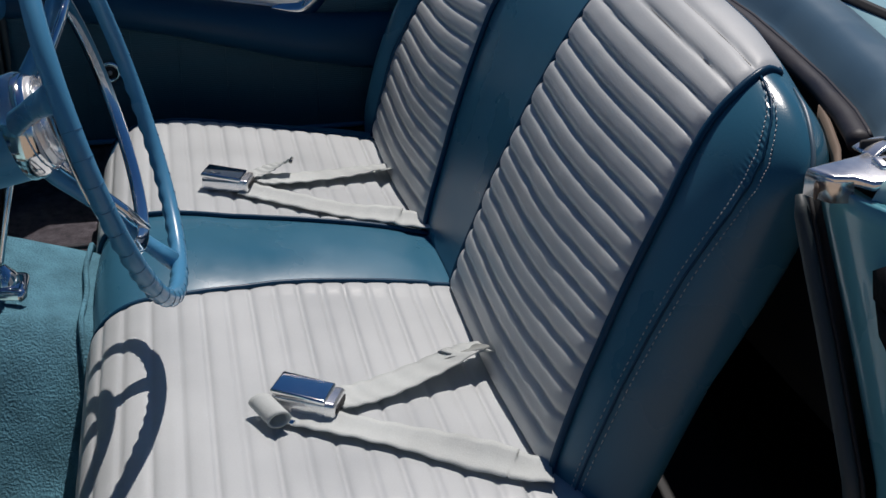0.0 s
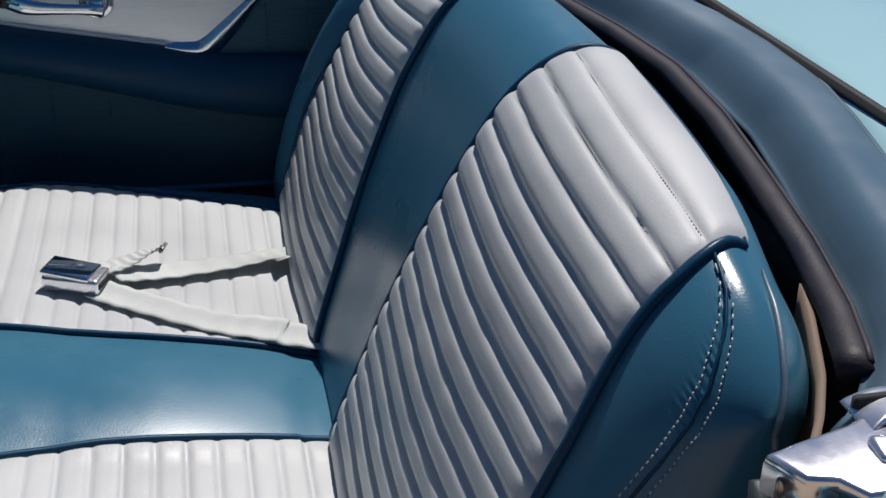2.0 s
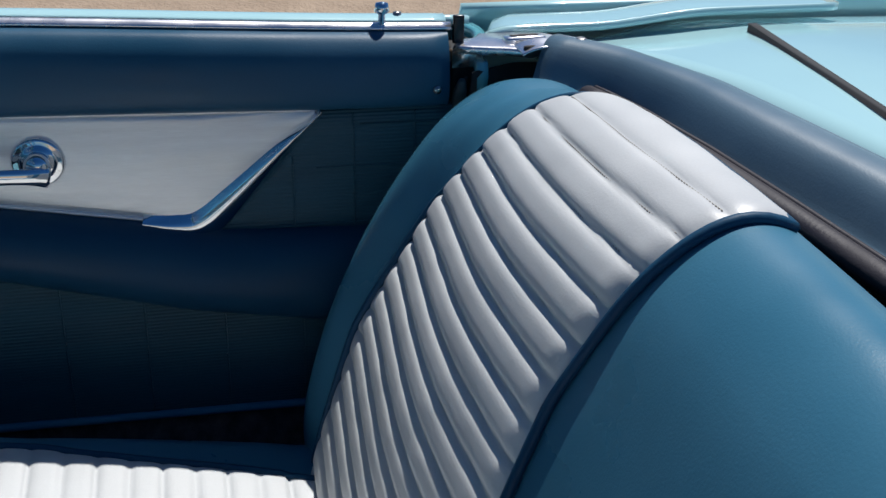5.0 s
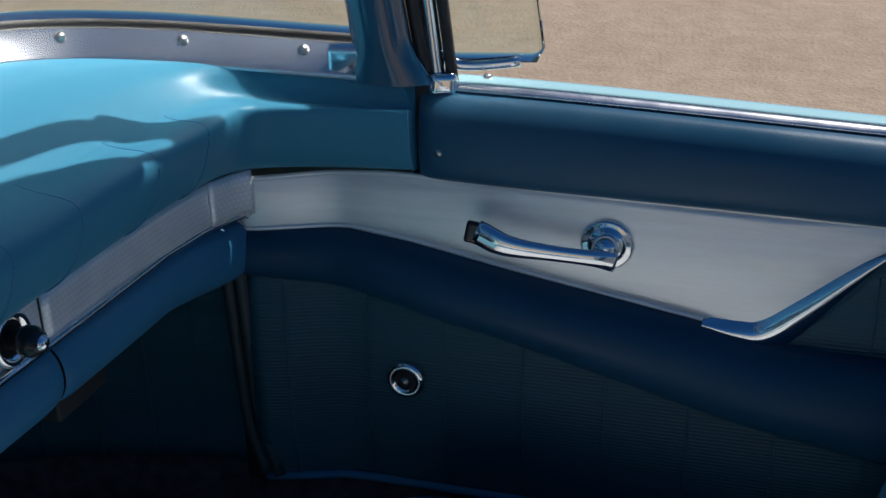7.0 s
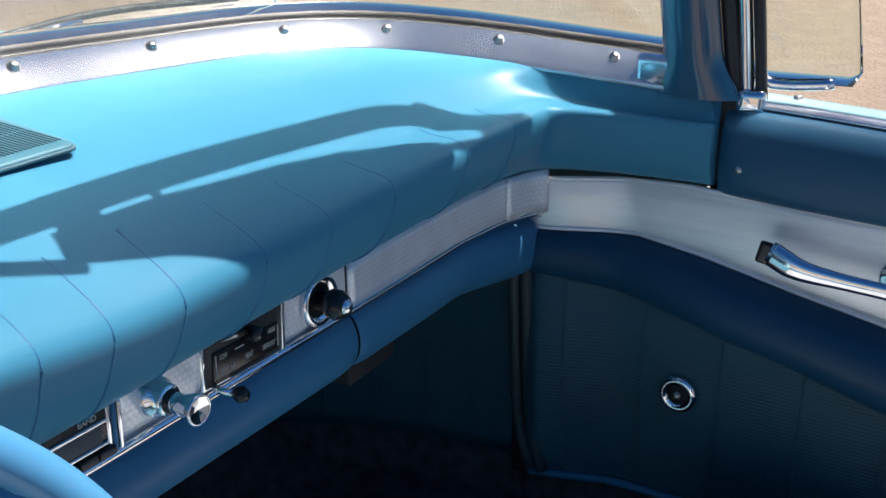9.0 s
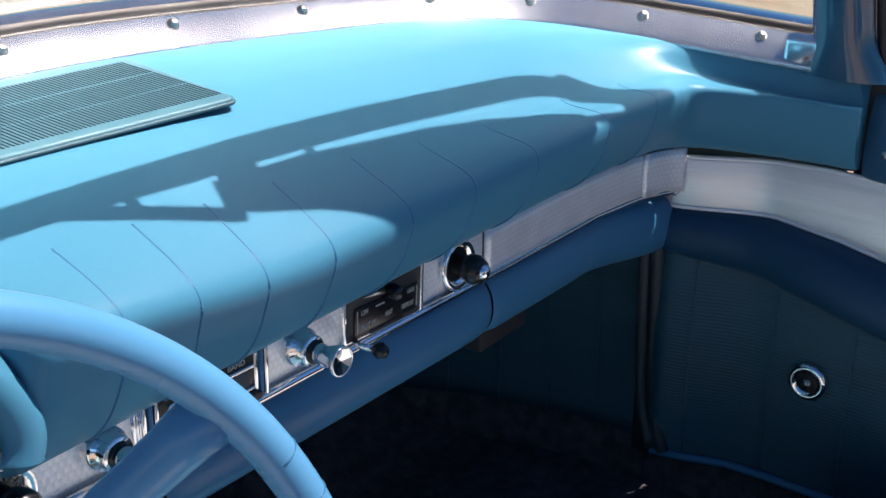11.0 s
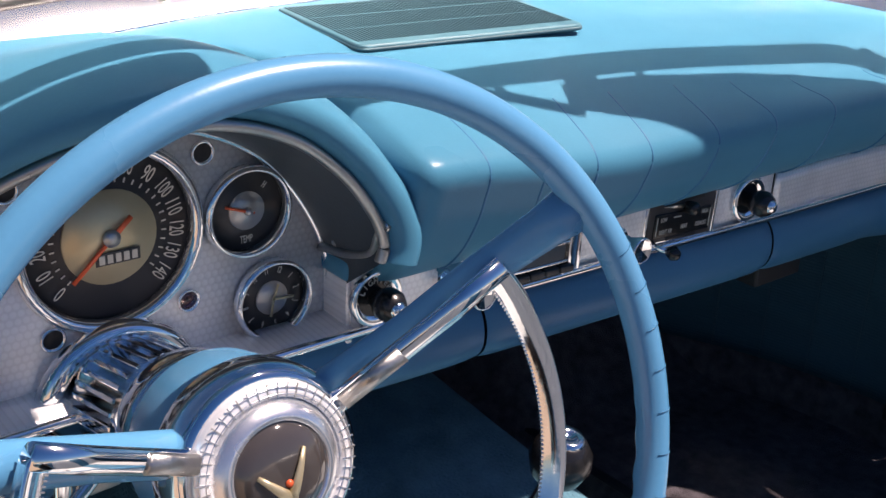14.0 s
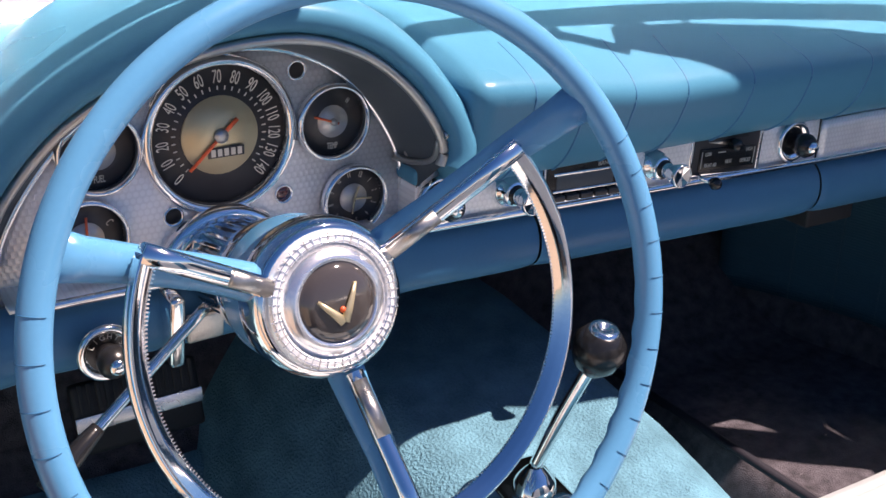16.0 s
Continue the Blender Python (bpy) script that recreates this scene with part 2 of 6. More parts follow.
def spline(points, t):
    """A smooth line through points (tuples of any size), t from 0 to 1."""
    n = len(points) - 1
    k = max(0, min(int(t * n), n - 1))
    s = t * n - k
    p1, p2 = points[k], points[k + 1]
    p0 = points[k - 1] if k else [2 * a - b for a, b in zip(p1, p2)]
    p3 = points[k + 2] if k + 2 <= n else [2 * b - a for a, b in zip(p1, p2)]
    return [0.5 * (2 * b + (c - a) * s + (2 * a - 5 * b + 4 * c - d) * s * s + (3 * b - a - 3 * c + d) * s * s * s)
            for a, b, c, d in zip(p0, p1, p2, p3)]


def line(points, n):
    return [Vector(spline(points, i / n)) for i in range(n + 1)]


def tube(path, r, sides=10, closed=False, flat=1.0, up=(0, 0, 1), caps=True):
    """A tube along a path; r is a number or a function of 0..1; flat squeezes it along up."""
    bm = bmesh.new()
    rings = []
    n = len(path)
    for i, p in enumerate(path):
        a = path[(i - 1) % n] if closed or i else p
        b = path[(i + 1) % n] if closed or i < n - 1 else p
        d = (Vector(b) - Vector(a)).normalized()
        s = d.cross(Vector(up))
        s = s.normalized() if s.length > 1e-5 else d.orthogonal().normalized()
        w = s.cross(d).normalized()
        rad = r(i / max(1, n - 1)) if callable(r) else r
        rings.append([bm.verts.new(Vector(p) + s * (rad * math.cos(2 * math.pi * k / sides))
                                   + w * (rad * flat * math.sin(2 * math.pi * k / sides))) for k in range(sides)])
    for i in range(n if closed else n - 1):
        a, b = rings[i], rings[(i + 1) % n]
        for k in range(sides):
            bm.faces.new((a[k], a[(k + 1) % sides], b[(k + 1) % sides], b[k]))
    if caps and not closed:
        bm.faces.new(rings[0])
        bm.faces.new(rings[-1][::-1])
    bmesh.ops.recalc_face_normals(bm, faces=bm.faces[:])
    return bm


def lathe(profile, m, sides=32):
    """Turns (radius, height) pairs round the local z axis of the pose m."""
    bm = bmesh.new()
    rings = []
    for r, h in profile:
        if r < 1e-6:
            rings.append([bm.verts.new(m @ Vector((0, 0, h)))])
        else:
            rings.append([bm.verts.new(m @ Vector((r * math.cos(2 * math.pi * k / sides), r * math.sin(2 * math.pi * k / sides), h)))
                          for k in range(sides)])
    for a, b in zip(rings, rings[1:]):
        for k in range(sides):
            q = [a[k % len(a)], a[(k + 1) % len(a)], b[(k + 1) % len(b)], b[k % len(b)]]
            q = list(dict.fromkeys(q))
            if len(q) > 2:
                bm.faces.new(q)
    bmesh.ops.recalc_face_normals(bm, faces=bm.faces[:])
    return bm


def block(size, m=None, bevel=0.002, seg=2):
    bm = bmesh.new()
    bmesh.ops.create_cube(bm, size=1)
    bmesh.ops.scale(bm, vec=size, verts=bm.verts[:])
    if bevel:
        bmesh.ops.bevel(bm, geom=bm.edges[:], offset=bevel, segments=seg, profile=0.6, affect="EDGES")
    if m is not None:
        bmesh.ops.transform(bm, matrix=m, verts=bm.verts[:])
    return bm


def plate(outline, m, thick, bevel=0.0):
    """A flat plate with that outline (x, y pairs) in the pose m, rising thick along its z."""
    bm = bmesh.new()
    f = bm.faces.new([bm.verts.new((x, y, 0)) for x, y in outline])
    r = bmesh.ops.extrude_face_region(bm, geom=[f])
    top = [v for v in r["geom"] if isinstance(v, bmesh.types.BMVert)]
    bmesh.ops.translate(bm, vec=(0, 0, thick), verts=top)
    if bevel:
        edges = [e for e in bm.edges if all(v in top for v in e.verts)]
        bmesh.ops.bevel(bm, geom=edges, offset=bevel, segments=2, profile=0.6, affect="EDGES")
    bmesh.ops.recalc_face_normals(bm, faces=bm.faces[:])
    bmesh.ops.transform(bm, matrix=m, verts=bm.verts[:])
    return bm


def letters(name, words, size, m, material, parent, label=""):
    cu = bpy.data.curves.new(name, "FONT")
    cu.body, cu.size, cu.extrude = words, size, 0.0002
    cu.align_x, cu.align_y = "CENTER", "CENTER"
    tmp = bpy.data.objects.new(name, cu)
    me = bpy.data.meshes.new_from_object(tmp)
    bpy.data.objects.remove(tmp)
    bpy.data.curves.remove(cu)
    me.transform(m)
    me.materials.append(material)
    ob = new(name, me)
    ob.parent = parent
    ob.matrix_parent_inverse = Matrix.Translation(-Vector(parent.location)) if parent.type == "EMPTY" else Matrix()
    if label:
        ob["label"] = label
    return ob


def facing(x, y, z, way):
    """A pose whose z axis points along way and whose y axis points up as far as it can."""
    w = Vector(way).normalized()
    s = Vector((0, 0, 1)).cross(w)
    s = s.normalized() if s.length > 1e-4 else Vector((1, 0, 0))
    u = w.cross(s)
    return Matrix(((s.x, u.x, w.x, x), (s.y, u.y, w.y, y), (s.z, u.z, w.z, z), (0, 0, 0, 1)))


def smooth(a, b, t):
    t = min(1.0, max(0.0, (t - a) / (b - a)))
    return t * t * (3 - 2 * t)


def interp(x, xs, ys):
    lo, hi = 0, len(xs)
    while lo < hi:
        mid = (lo + hi) // 2
        if x < xs[mid]:
            hi = mid
        else:
            lo = mid + 1
    k = lo
    if k == 0:
        return float(ys[0])
    if k >= len(xs):
        return float(ys[-1])
    return float(ys[k - 1] + (ys[k] - ys[k - 1]) * (x - xs[k - 1]) / (xs[k] - xs[k - 1]))

# ---- ground ----


def ground_height(x, y):
    return 0.012 * noise.noise(Vector((x * 0.6, y * 0.6, 0))) + 0.004 * noise.noise(Vector((x * 4, y * 4, 3)))


def build_ground():
    def f(u, v):
        a, r = 2 * math.pi * u, 0.2 + 900 * v ** 3
        x, y = r * math.cos(a), r * math.sin(a)
        return (x, y, ground_height(x, y) * math.exp(-r / 30) - 0.012)
    tagged(part("ground", sheet(f, 96, 110, close_u=True), DIRT), "flat tan dirt ground with fine gravel", "ground", kind="structure")


build_ground()

# ---- car body: cowl, bonnet, rear deck, sides ----
# the foot of the windscreen in plan, right half: x, y, z from the middle to the pillar
SCREEN = ((0.0, 1.016, 1.012), (0.12, 1.012, 1.010), (0.24, 1.008, 1.003), (0.385, 0.998, 0.992), (0.50, 0.972, 0.986),
          (0.575, 0.935, 0.981), (0.622, 0.885, 0.976), (0.650, 0.815, 0.971), (0.668, 0.745, 0.965), (0.681, 0.667, 0.959),
          (0.688, 0.600, 0.955))


def screen_foot(u, grow=0.0):
    """u from -1 (left pillar) over 0 (middle) to 1 (right pillar)."""
    p = spline(SCREEN, abs(u))
    x, y = p[0] * (1 + grow / 0.69), p[1] + grow * max(0.0, (p[1] - 0.6) / 0.42)
    return Vector((math.copysign(x, u) if u else 0.0, y, p[2]))


def screen_head(u):
    p = spline(((0.0, 0.686), (0.20, 0.682), (0.38, 0.680), (0.53, 0.675), (0.635, 0.660), (0.688, 0.622)), abs(u) ** 1.05)
    return Vector((math.copysign(p[0], u), p[1], 1.335 - 0.015 * abs(u)))


car = thing("convertible_car", (0, 0, 0), "light aqua convertible with its roof off, parked on dirt", "car")


def rail(x, inner=False):
    """The rear rim of the cockpit in plan: y at x."""
    a = abs(x)
    if inner:
        return 0.025 * a + interp(a, (0, 0.18, 0.30, 0.40, 0.50, 0.57, 0.62, 0.66), (-0.304, -0.296, -0.274, -0.250, -0.232, -0.208, -0.172, -0.120))
    return 0.025 * a + interp(a, (0, 0.12, 0.22, 0.32, 0.43, 0.54, 0.64, 0.69, 0.72), (-0.396, -0.390, -0.373, -0.350, -0.325, -0.298, -0.250, -0.205, -0.165))


def side_x(z):
    """Half width of the body at a height."""
    return interp(z, (0.16, 0.30, 0.50, 0.66, 0.78, 0.86, 0.905, 0.925), (0.80, 0.855, 0.885, 0.892, 0.880, 0.855, 0.815, 0.775))


def build_body():
    # bonnet and cowl
    def bonnet(u, v):
        s = 2 * u - 1
        foot = screen_foot(s, 0.022)
        side = abs(s)
        y = foot.y + (2.75 - foot.y) * v
        x = foot.x + (math.copysign(0.80 * side ** 0.8, s) - foot.x) * min(1, v * 5)
        crown = 0.03 * max(0.0, 1 - (x / 0.32) ** 4) * smooth(0.15, 0.5, v)
        z = foot.z - 0.018 - 0.03 * smooth(0, 0.3, v) * side ** 2 - 0.14 * v ** 2 + crown
        return (x, y, z)
    part("bonnet", sheet(bonnet, 72, 40, thick=0.01), PAINT, car, "light aqua bonnet with a raised middle")
    for sgn in (1, -1):
        def wing(u, v):
            z = 0.925 - u * 0.72
            y = 0.62 + 2.1 * v
            x = side_x(z) - 0.02 * v - (0.06 if u == 0 else 0)
            return (sgn * x, y, z - 0.10 * v * v * (1 - u))
        part("front_wing", sheet(wing, 14, 16, thick=0.01), PAINT, car)

        def quarter(u, v):
            z = 0.890 - u * 0.69
            y = -0.10 - 2.0 * v
            return (sgn * (side_x(z) - 0.05 * v * v), y, z - 0.06 * v * v * (1 - u))
        part("rear_quarter", sheet(quarter, 14, 16, thick=0.01), PAINT, car, "light aqua rear quarter panel")

        def sill(u, v):
            return (sgn * (0.64 + 0.22 * u), 0.62 - 0.74 * v, 0.27 - 0.05 * u ** 3)
        part("door_sill", sheet(sill, 6, 8, thick=0.02), PAINT, car)

    # rear deck, from the rim of the cockpit backwards
    def deck(u, v):
        s = 2 * u - 1
        x0 = s * 0.735
        y0 = rail(x0) - 0.004
        x = x0 + s * 0.080 * smooth(0, 0.12, v)
        y = y0 + (-2.10 - y0) * v
        edge = 0.016 * abs(s) ** 6 + 0.010 * abs(s) ** 20
        z = 0.889 + 0.026 * smooth(0, 0.10, v) * (1 - abs(s) ** 3) - 0.10 * v * v - edge * 0.6
        return (x, y, z)
    part("rear_deck", sheet(deck, 80, 40, thick=-0.01), PAINT, car, "glossy light aqua rear deck")

    # padded vinyl rim round the back of the cockpit
    def rim(u, v):
        s = 0.97 * (2 * u - 1)
        xo = s * 0.715
        xi = s * 0.660
        yo, yi = rail(xo), rail(xi, True)
        t = v
        x, y = xo + (xi - xo) * t, yo + (yi - yo) * t
        z = 0.889 + 0.010 * math.sin(math.pi * min(1, t * 1.1)) - 0.030 * smooth(0.50, 1.0, t) ** 1.5
        return (x, y, z)
    part("cockpit_rim", sheet(rim, 96, 20, thick=-0.006), VINYL_RAIL, car, "blue vinyl padded cockpit rim")

    # the rim's inner wall, coloured black in place of the shadow under it
    def skirt(u, v):
        x, y, z = rim(u, 1.0)
        return (x * (1 - 0.01 * v), y - 0.012 - 0.02 * v, z - 0.004 - 0.11 * v)
    part("shaded_rim_skirt", sheet(skirt, 60, 4, thick=0.003), MATT_BLACK, car)
    part("rim_seam", tube([Vector((s * 0.708, rail(s * 0.715) + 0.017, 0.8942)) for s in np.linspace(-0.95, 0.95, 90)], 0.0015, 6),
         SEAL, car)
    part("deck_seal", tube([Vector((s * 0.722, rail(s * 0.722) - 0.002, 0.8925)) for s in np.linspace(-0.95, 0.95, 90)], 0.0042, 8, flat=0.6),
         VINYL_RAIL, car, "grey-blue bead along the deck")
    # well behind the seat, its shade given by black sheets, and its soft lip
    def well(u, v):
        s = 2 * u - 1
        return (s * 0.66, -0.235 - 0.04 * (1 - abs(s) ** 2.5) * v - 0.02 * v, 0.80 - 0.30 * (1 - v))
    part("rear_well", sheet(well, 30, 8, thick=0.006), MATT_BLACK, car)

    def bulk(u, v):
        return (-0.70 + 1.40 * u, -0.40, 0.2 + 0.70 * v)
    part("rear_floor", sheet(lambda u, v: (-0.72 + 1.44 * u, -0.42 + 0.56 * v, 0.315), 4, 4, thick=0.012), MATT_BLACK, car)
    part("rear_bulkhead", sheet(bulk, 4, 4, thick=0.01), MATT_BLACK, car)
    lip = [Vector((s * 0.64, 0.016 * abs(s) - 0.004 + interp(abs(s) * 0.64, (0, 0.15, 0.30, 0.42, 0.52, 0.58, 0.64), (-0.277, -0.268, -0.247, -0.228, -0.206, -0.187, -0.160)), 0.868)) for s in np.linspace(-0.92, 0.92, 70)]
    part("well_lip", tube(lip, 0.0125, 12, flat=0.8), SEAL, car, "dark grey padded lip behind the seat")
    part("well_lip_edge", tube([p + Vector((0, -0.009, 0.007)) for p in lip], 0.003, 6), SEAL, car)
    def board(u, v):
        a = 0.47 + 0.19 * u
        y = interp(a, (0.47, 0.52, 0.58, 0.62, 0.66), (-0.200, -0.182, -0.158, -0.136, -0.108))
        return (-a, y, 0.866 - 0.006 * u - 0.10 * v)
    part("side_board", sheet(board, 20, 6, thick=0.005), TAN, car, "bare tan board beside the seat")
    # plain closing panels at both ends
    for name, y0, bow, z1 in (("tail_panel", -2.10, -0.05, 0.84), ("nose_panel", 2.71, 0.05, 0.80)):
        part(name, sheet(lambda u, v: ((-1 + 2 * u) * side_x(0.25 + (z1 - 0.25) * v) * 0.975, y0 + bow * math.sin(math.pi * u), 0.25 + (z1 - 0.25) * v), 24, 14, thick=0.01), PAINT, car, "light aqua end panel")
    # wheels that carry it
    for x in (-0.71, 0.71):
        for y in (1.85, -0.95):
            w = part("wheel", lathe([(0.0, 0.0), (0.20, 0.0), (0.205, 0.02), (0.20, 0.10), (0.0, 0.10)], facing(x - math.copysign(0.06, x), y, 0.335, (x, 0, 0)), 28), STEEL_DULL, car)
            part("tyre", lathe([(0.205, 0.0), (0.30, -0.01), (0.338, 0.02), (0.342, 0.06), (0.338, 0.10), (0.30, 0.13), (0.205, 0.12)],
                               facing(x - math.copysign(0.06, x), y, 0.335, (x, 0, 0)), 36), TYRE, w)


build_body()


def build_jamb(sgn):
    """The latch pillar at the end of a door opening, with its bright cap; drawn for the driver's side."""
    off = Vector((0, 0, 0)) if sgn < 0 else Vector((0.004, 0.0, -0.003))

    def at(x, y, z):
        return Vector((sgn * x, y, z)) + off

    def put(x, y, z, rx=0, ry=0, rz=0):
        return pose(*at(x, y, z), rx, sgn * ry, sgn * rz)

    def seal_x(z):
        return interp(z, (0.24, 0.40, 0.56, 0.65, 0.70, 0.758, 0.80, 0.86), (0.800, 0.820, 0.822, 0.811, 0.779, 0.741, 0.712, 0.672))

    def face(u, v):
        z = 0.878 - 0.634 * u
        inner = seal_x(min(z, 0.86)) + 0.003
        x = inner + (max(side_x(z - 0.026) - 0.004, inner + 0.02) - inner) * v
        groove = 0.016 * math.exp(-((v - 0.62) / 0.20) ** 2) * smooth(0.55, 0.05, u)
        return at(x, -0.083 - groove - 0.010 * v - 0.03 * u * (1 - u), z)
    part("door_jamb", sheet(face, 40, 24, thick=-0.012 * sgn), PAINT_SHADED, car, "aqua painted latch pillar")
    path = [at(seal_x(z) - 0.001, -0.067 - 0.03 * (0.86 - z) * (z - 0.24), z) for z in np.linspace(0.862, 0.25, 40)]
    part("door_seal", tube(path, lambda t: 0.0075 * min(1.0, 0.5 + 18 * t), 12, up=(0, 1, 0)), SEAL_GREY, car, "grey rubber door seal")
    part("seal_gap", tube([p + Vector((sgn * 0.0080, -0.006, 0)) for p in path], 0.0020, 6, up=(0, 1, 0)), MATT_BLACK, car)
    # bright cap over the top of the pillar: a plate, a boxed nose and a small vault over a slot
    outline = [(0.712, 0.072), (0.716, 0.088), (0.731, 0.097), (0.730, 0.130), (0.724, 0.166), (0.712, 0.178), (0.688, 0.182),
               (0.652, 0.170), (0.660, 0.140), (0.672, 0.116), (0.682, 0.080), (0.689, 0.060)]
    pts = [tuple(at(p, -q, 0))[:2] for p, q in outline]
    level = Matrix.Translation((0, 0, 0.886 + off.z))
    c = part("latch_cap", plate(pts, level, 0.008, 0.003), HAZY, car, "chrome latch pillar cap")
    nose = [tuple(at(p, -q, 0))[:2] for p, q in ((0.712, 0.0715), (0.7165, 0.089), (0.690, 0.092), (0.6885, 0.0595))]
    part("cap_nose", plate(nose, Matrix.Translation((0, 0, 0.870 + off.z)), 0.0225, 0.004), HAZY, c, "boxed chrome nose")
    part("bump_pad", block((0.019, 0.004, 0.013), put(0.7005, -0.0640, 0.879, 0, 0, 29), 0.003), TAN, c, "beige filler in the nose")
    part("cap_collar", block((0.019, 0.044, 0.008), put(0.700, -0.139, 0.8945, 0, 6, 4), 0.003), HAZY, c)
    part("cap_slot", block((0.008, 0.030, 0.003), put(0.7005, -0.139, 0.8978, 0, 6, 4), 0.001), MATT_BLACK, c, "dark slot in the chrome cap")

    def vault(u, v):
        return at(0.682 - 0.034 * v - 0.008 * math.sin(math.pi * u) * (1 - v), -0.125 - 0.050 * u, 0.892 + 0.009 * math.sin(math.pi * u) ** 0.8 * (1 - 0.2 * v))
    part("cap_vault", sheet(vault, 24, 10, thick=0.0025), HAZY, c, "small chrome vault over the slot")
    # black block set inside to darken the vault's shaded mouth
    part("vault_shade", block((0.006, 0.038, 0.012), put(0.657, -0.146, 0.895), 0.003), MATT_BLACK, c)

    def shoulder(u, v):
        x = 0.731 + (side_x(0.885) - 0.018 - 0.731) * u
        z = 0.899 - 0.010 * u ** 3 - (0.026 if v == 0 else 0.0) + 0.012 * smooth(0.30, 0.65, v)
        return at(x, -0.088 - 0.010 * (u > 0) - 0.028 * u ** 2 * (1 - v) - 0.42 * v - (0.006 if v == 0 else 0), z - (0.004 if 0 < v < 0.05 else 0))
    part("quarter_top", sheet(shoulder, 16, 24, thick=-0.008 * sgn), PAINT, car, "light aqua shoulder behind the door")

    # black sheet stands in for the shade between seat back and pillar
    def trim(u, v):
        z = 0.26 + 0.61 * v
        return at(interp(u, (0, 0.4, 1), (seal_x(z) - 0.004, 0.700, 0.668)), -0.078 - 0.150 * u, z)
    part("gap_shade", sheet(trim, 6, 16, thick=0.003), MATT_BLACK, car, "black sheet for the shade beside the seat back")
    part("snap", lathe([(0.0085, 0), (0.0085, 0.003), (0.0065, 0.004), (0.0055, 0.007), (0.0062, 0.009), (0.004, 0.0105), (0.0, 0.0095)],
                       put(0.652, -0.186, 0.898), 18), STEEL_DULL, car, "steel snap fastener")
    # striker: a sloping black casting with a dished middle and a lower tongue
    tilt = put(0.808, -0.083, 0.815) @ pose(0, 0, 0, 90, 0, 0)
    for name, pts, h in (("latch_plate", ((-0.038, 0.022), (-0.016, 0.038), (0.012, 0.034), (0.036, 0.004), (0.020, -0.010), (-0.012, -0.008), (-0.030, -0.004)), 0.016),
                         ("latch_tongue", ((-0.026, -0.006), (0.014, -0.006), (0.050, -0.030), (0.050, -0.054), (0.020, -0.052), (-0.012, -0.034)), 0.010)):
        pts = [(sgn * p, q) for p, q in pts]
        part(name, plate([(0.85 * p - sgn * 0.008, 0.85 * q) for p, q in pts], tilt, h, 0.003), BLACK, car, "black latch striker")
    part("latch_bolt", lathe([(0.0035, 0), (0.0035, 0.0015), (0.0, 0.0015)], facing(*at(0.780, -0.0995, 0.836), (0, 1, 0)), 12), BLACK, car)


build_jamb(1)
build_jamb(-1)

# ---- floor, tunnel, bulkhead ----


def tunnel_height(x, y):
    top = interp(y, (0.0, 0.5, 0.75, 1.0, 1.3), (0.40, 0.47, 0.555, 0.585, 0.60))
    return 0.34 + (top - 0.34) * (1 - smooth(0.10, 0.33, abs(x)))


def build_floor():
    def f(u, v):
        x, y = -0.68 + 1.36 * u, 0.10 + 1.05 * v
        z = 0.34
        toe = smooth(0.98, 1.2, y) * 0.16
        z += 0.085 * smooth(0.28, 0.34, x)
        h = tunnel_height(x, y)
        return (x, y, max(z + toe, h) + 0.004 * noise.noise(Vector((x * 9, y * 9, 0))))
    tagged(part("floor", sheet(f, 110, 80), CARPET_DARK), "grey flecked cut-pile carpet floor", "floor", kind="structure")

    def g(u, v):
        y = 0.30 + 0.85 * v
        x = -0.33 + 0.66 * u
        return (x, y, tunnel_height(x, y) + 0.014 + 0.003 * noise.noise(Vector((x * 14, y * 14, 5))))
    tagged(part("tunnel_carpet", sheet(g, 70, 90), CARPET), "blue looped carpet over the transmission tunnel", "carpet", kind="structure")

    def drv(u, v):
        x, y = -0.67 + 0.46 * u, 0.30 + 0.80 * v
        return (x, y, 0.355 + 0.003 * noise.noise(Vector((x * 14, y * 14, 9))) + smooth(0.98, 1.1, y) * 0.09)
    tagged(part("driver_carpet", sheet(drv, 50, 60), CARPET), "blue looped carpet in the driver's footwell", "carpet", kind="structure")

    def fw(u, v):
        x = -0.70 + 1.40 * u
        return (x, 1.14 + 0.03 * v, 0.26 + 0.72 * v)
    tagged(part("firewall", sheet(fw, 20, 12, thick=0.01), CARPET_DARK), "dark bulkhead behind the dashboard", "wall", kind="structure")
    part("tunnel_seam", tube([Vector((x, 0.598 + 0.002 * math.sin(40 * x), tunnel_height(x, 0.6) + 0.024)) for x in np.linspace(-0.24, 0.24, 40)], 0.004, 6),
         CARPET, None)


build_floor()
for sgn in (-1, 1):
    tagged(part("carpet_binding", tube([Vector((sgn * 0.325, y, 0.366 + (0.066 if sgn > 0 else 0))) for y in np.linspace(0.40, 1.10, 20)], 0.007, 8, flat=0.7), SEAL), "dark bound edge of the tunnel carpet", "trim", kind="structure")
tagged(bpy.data.objects["tunnel_seam"], "blue bound seam across the tunnel carpet", "carpet", kind="structure")

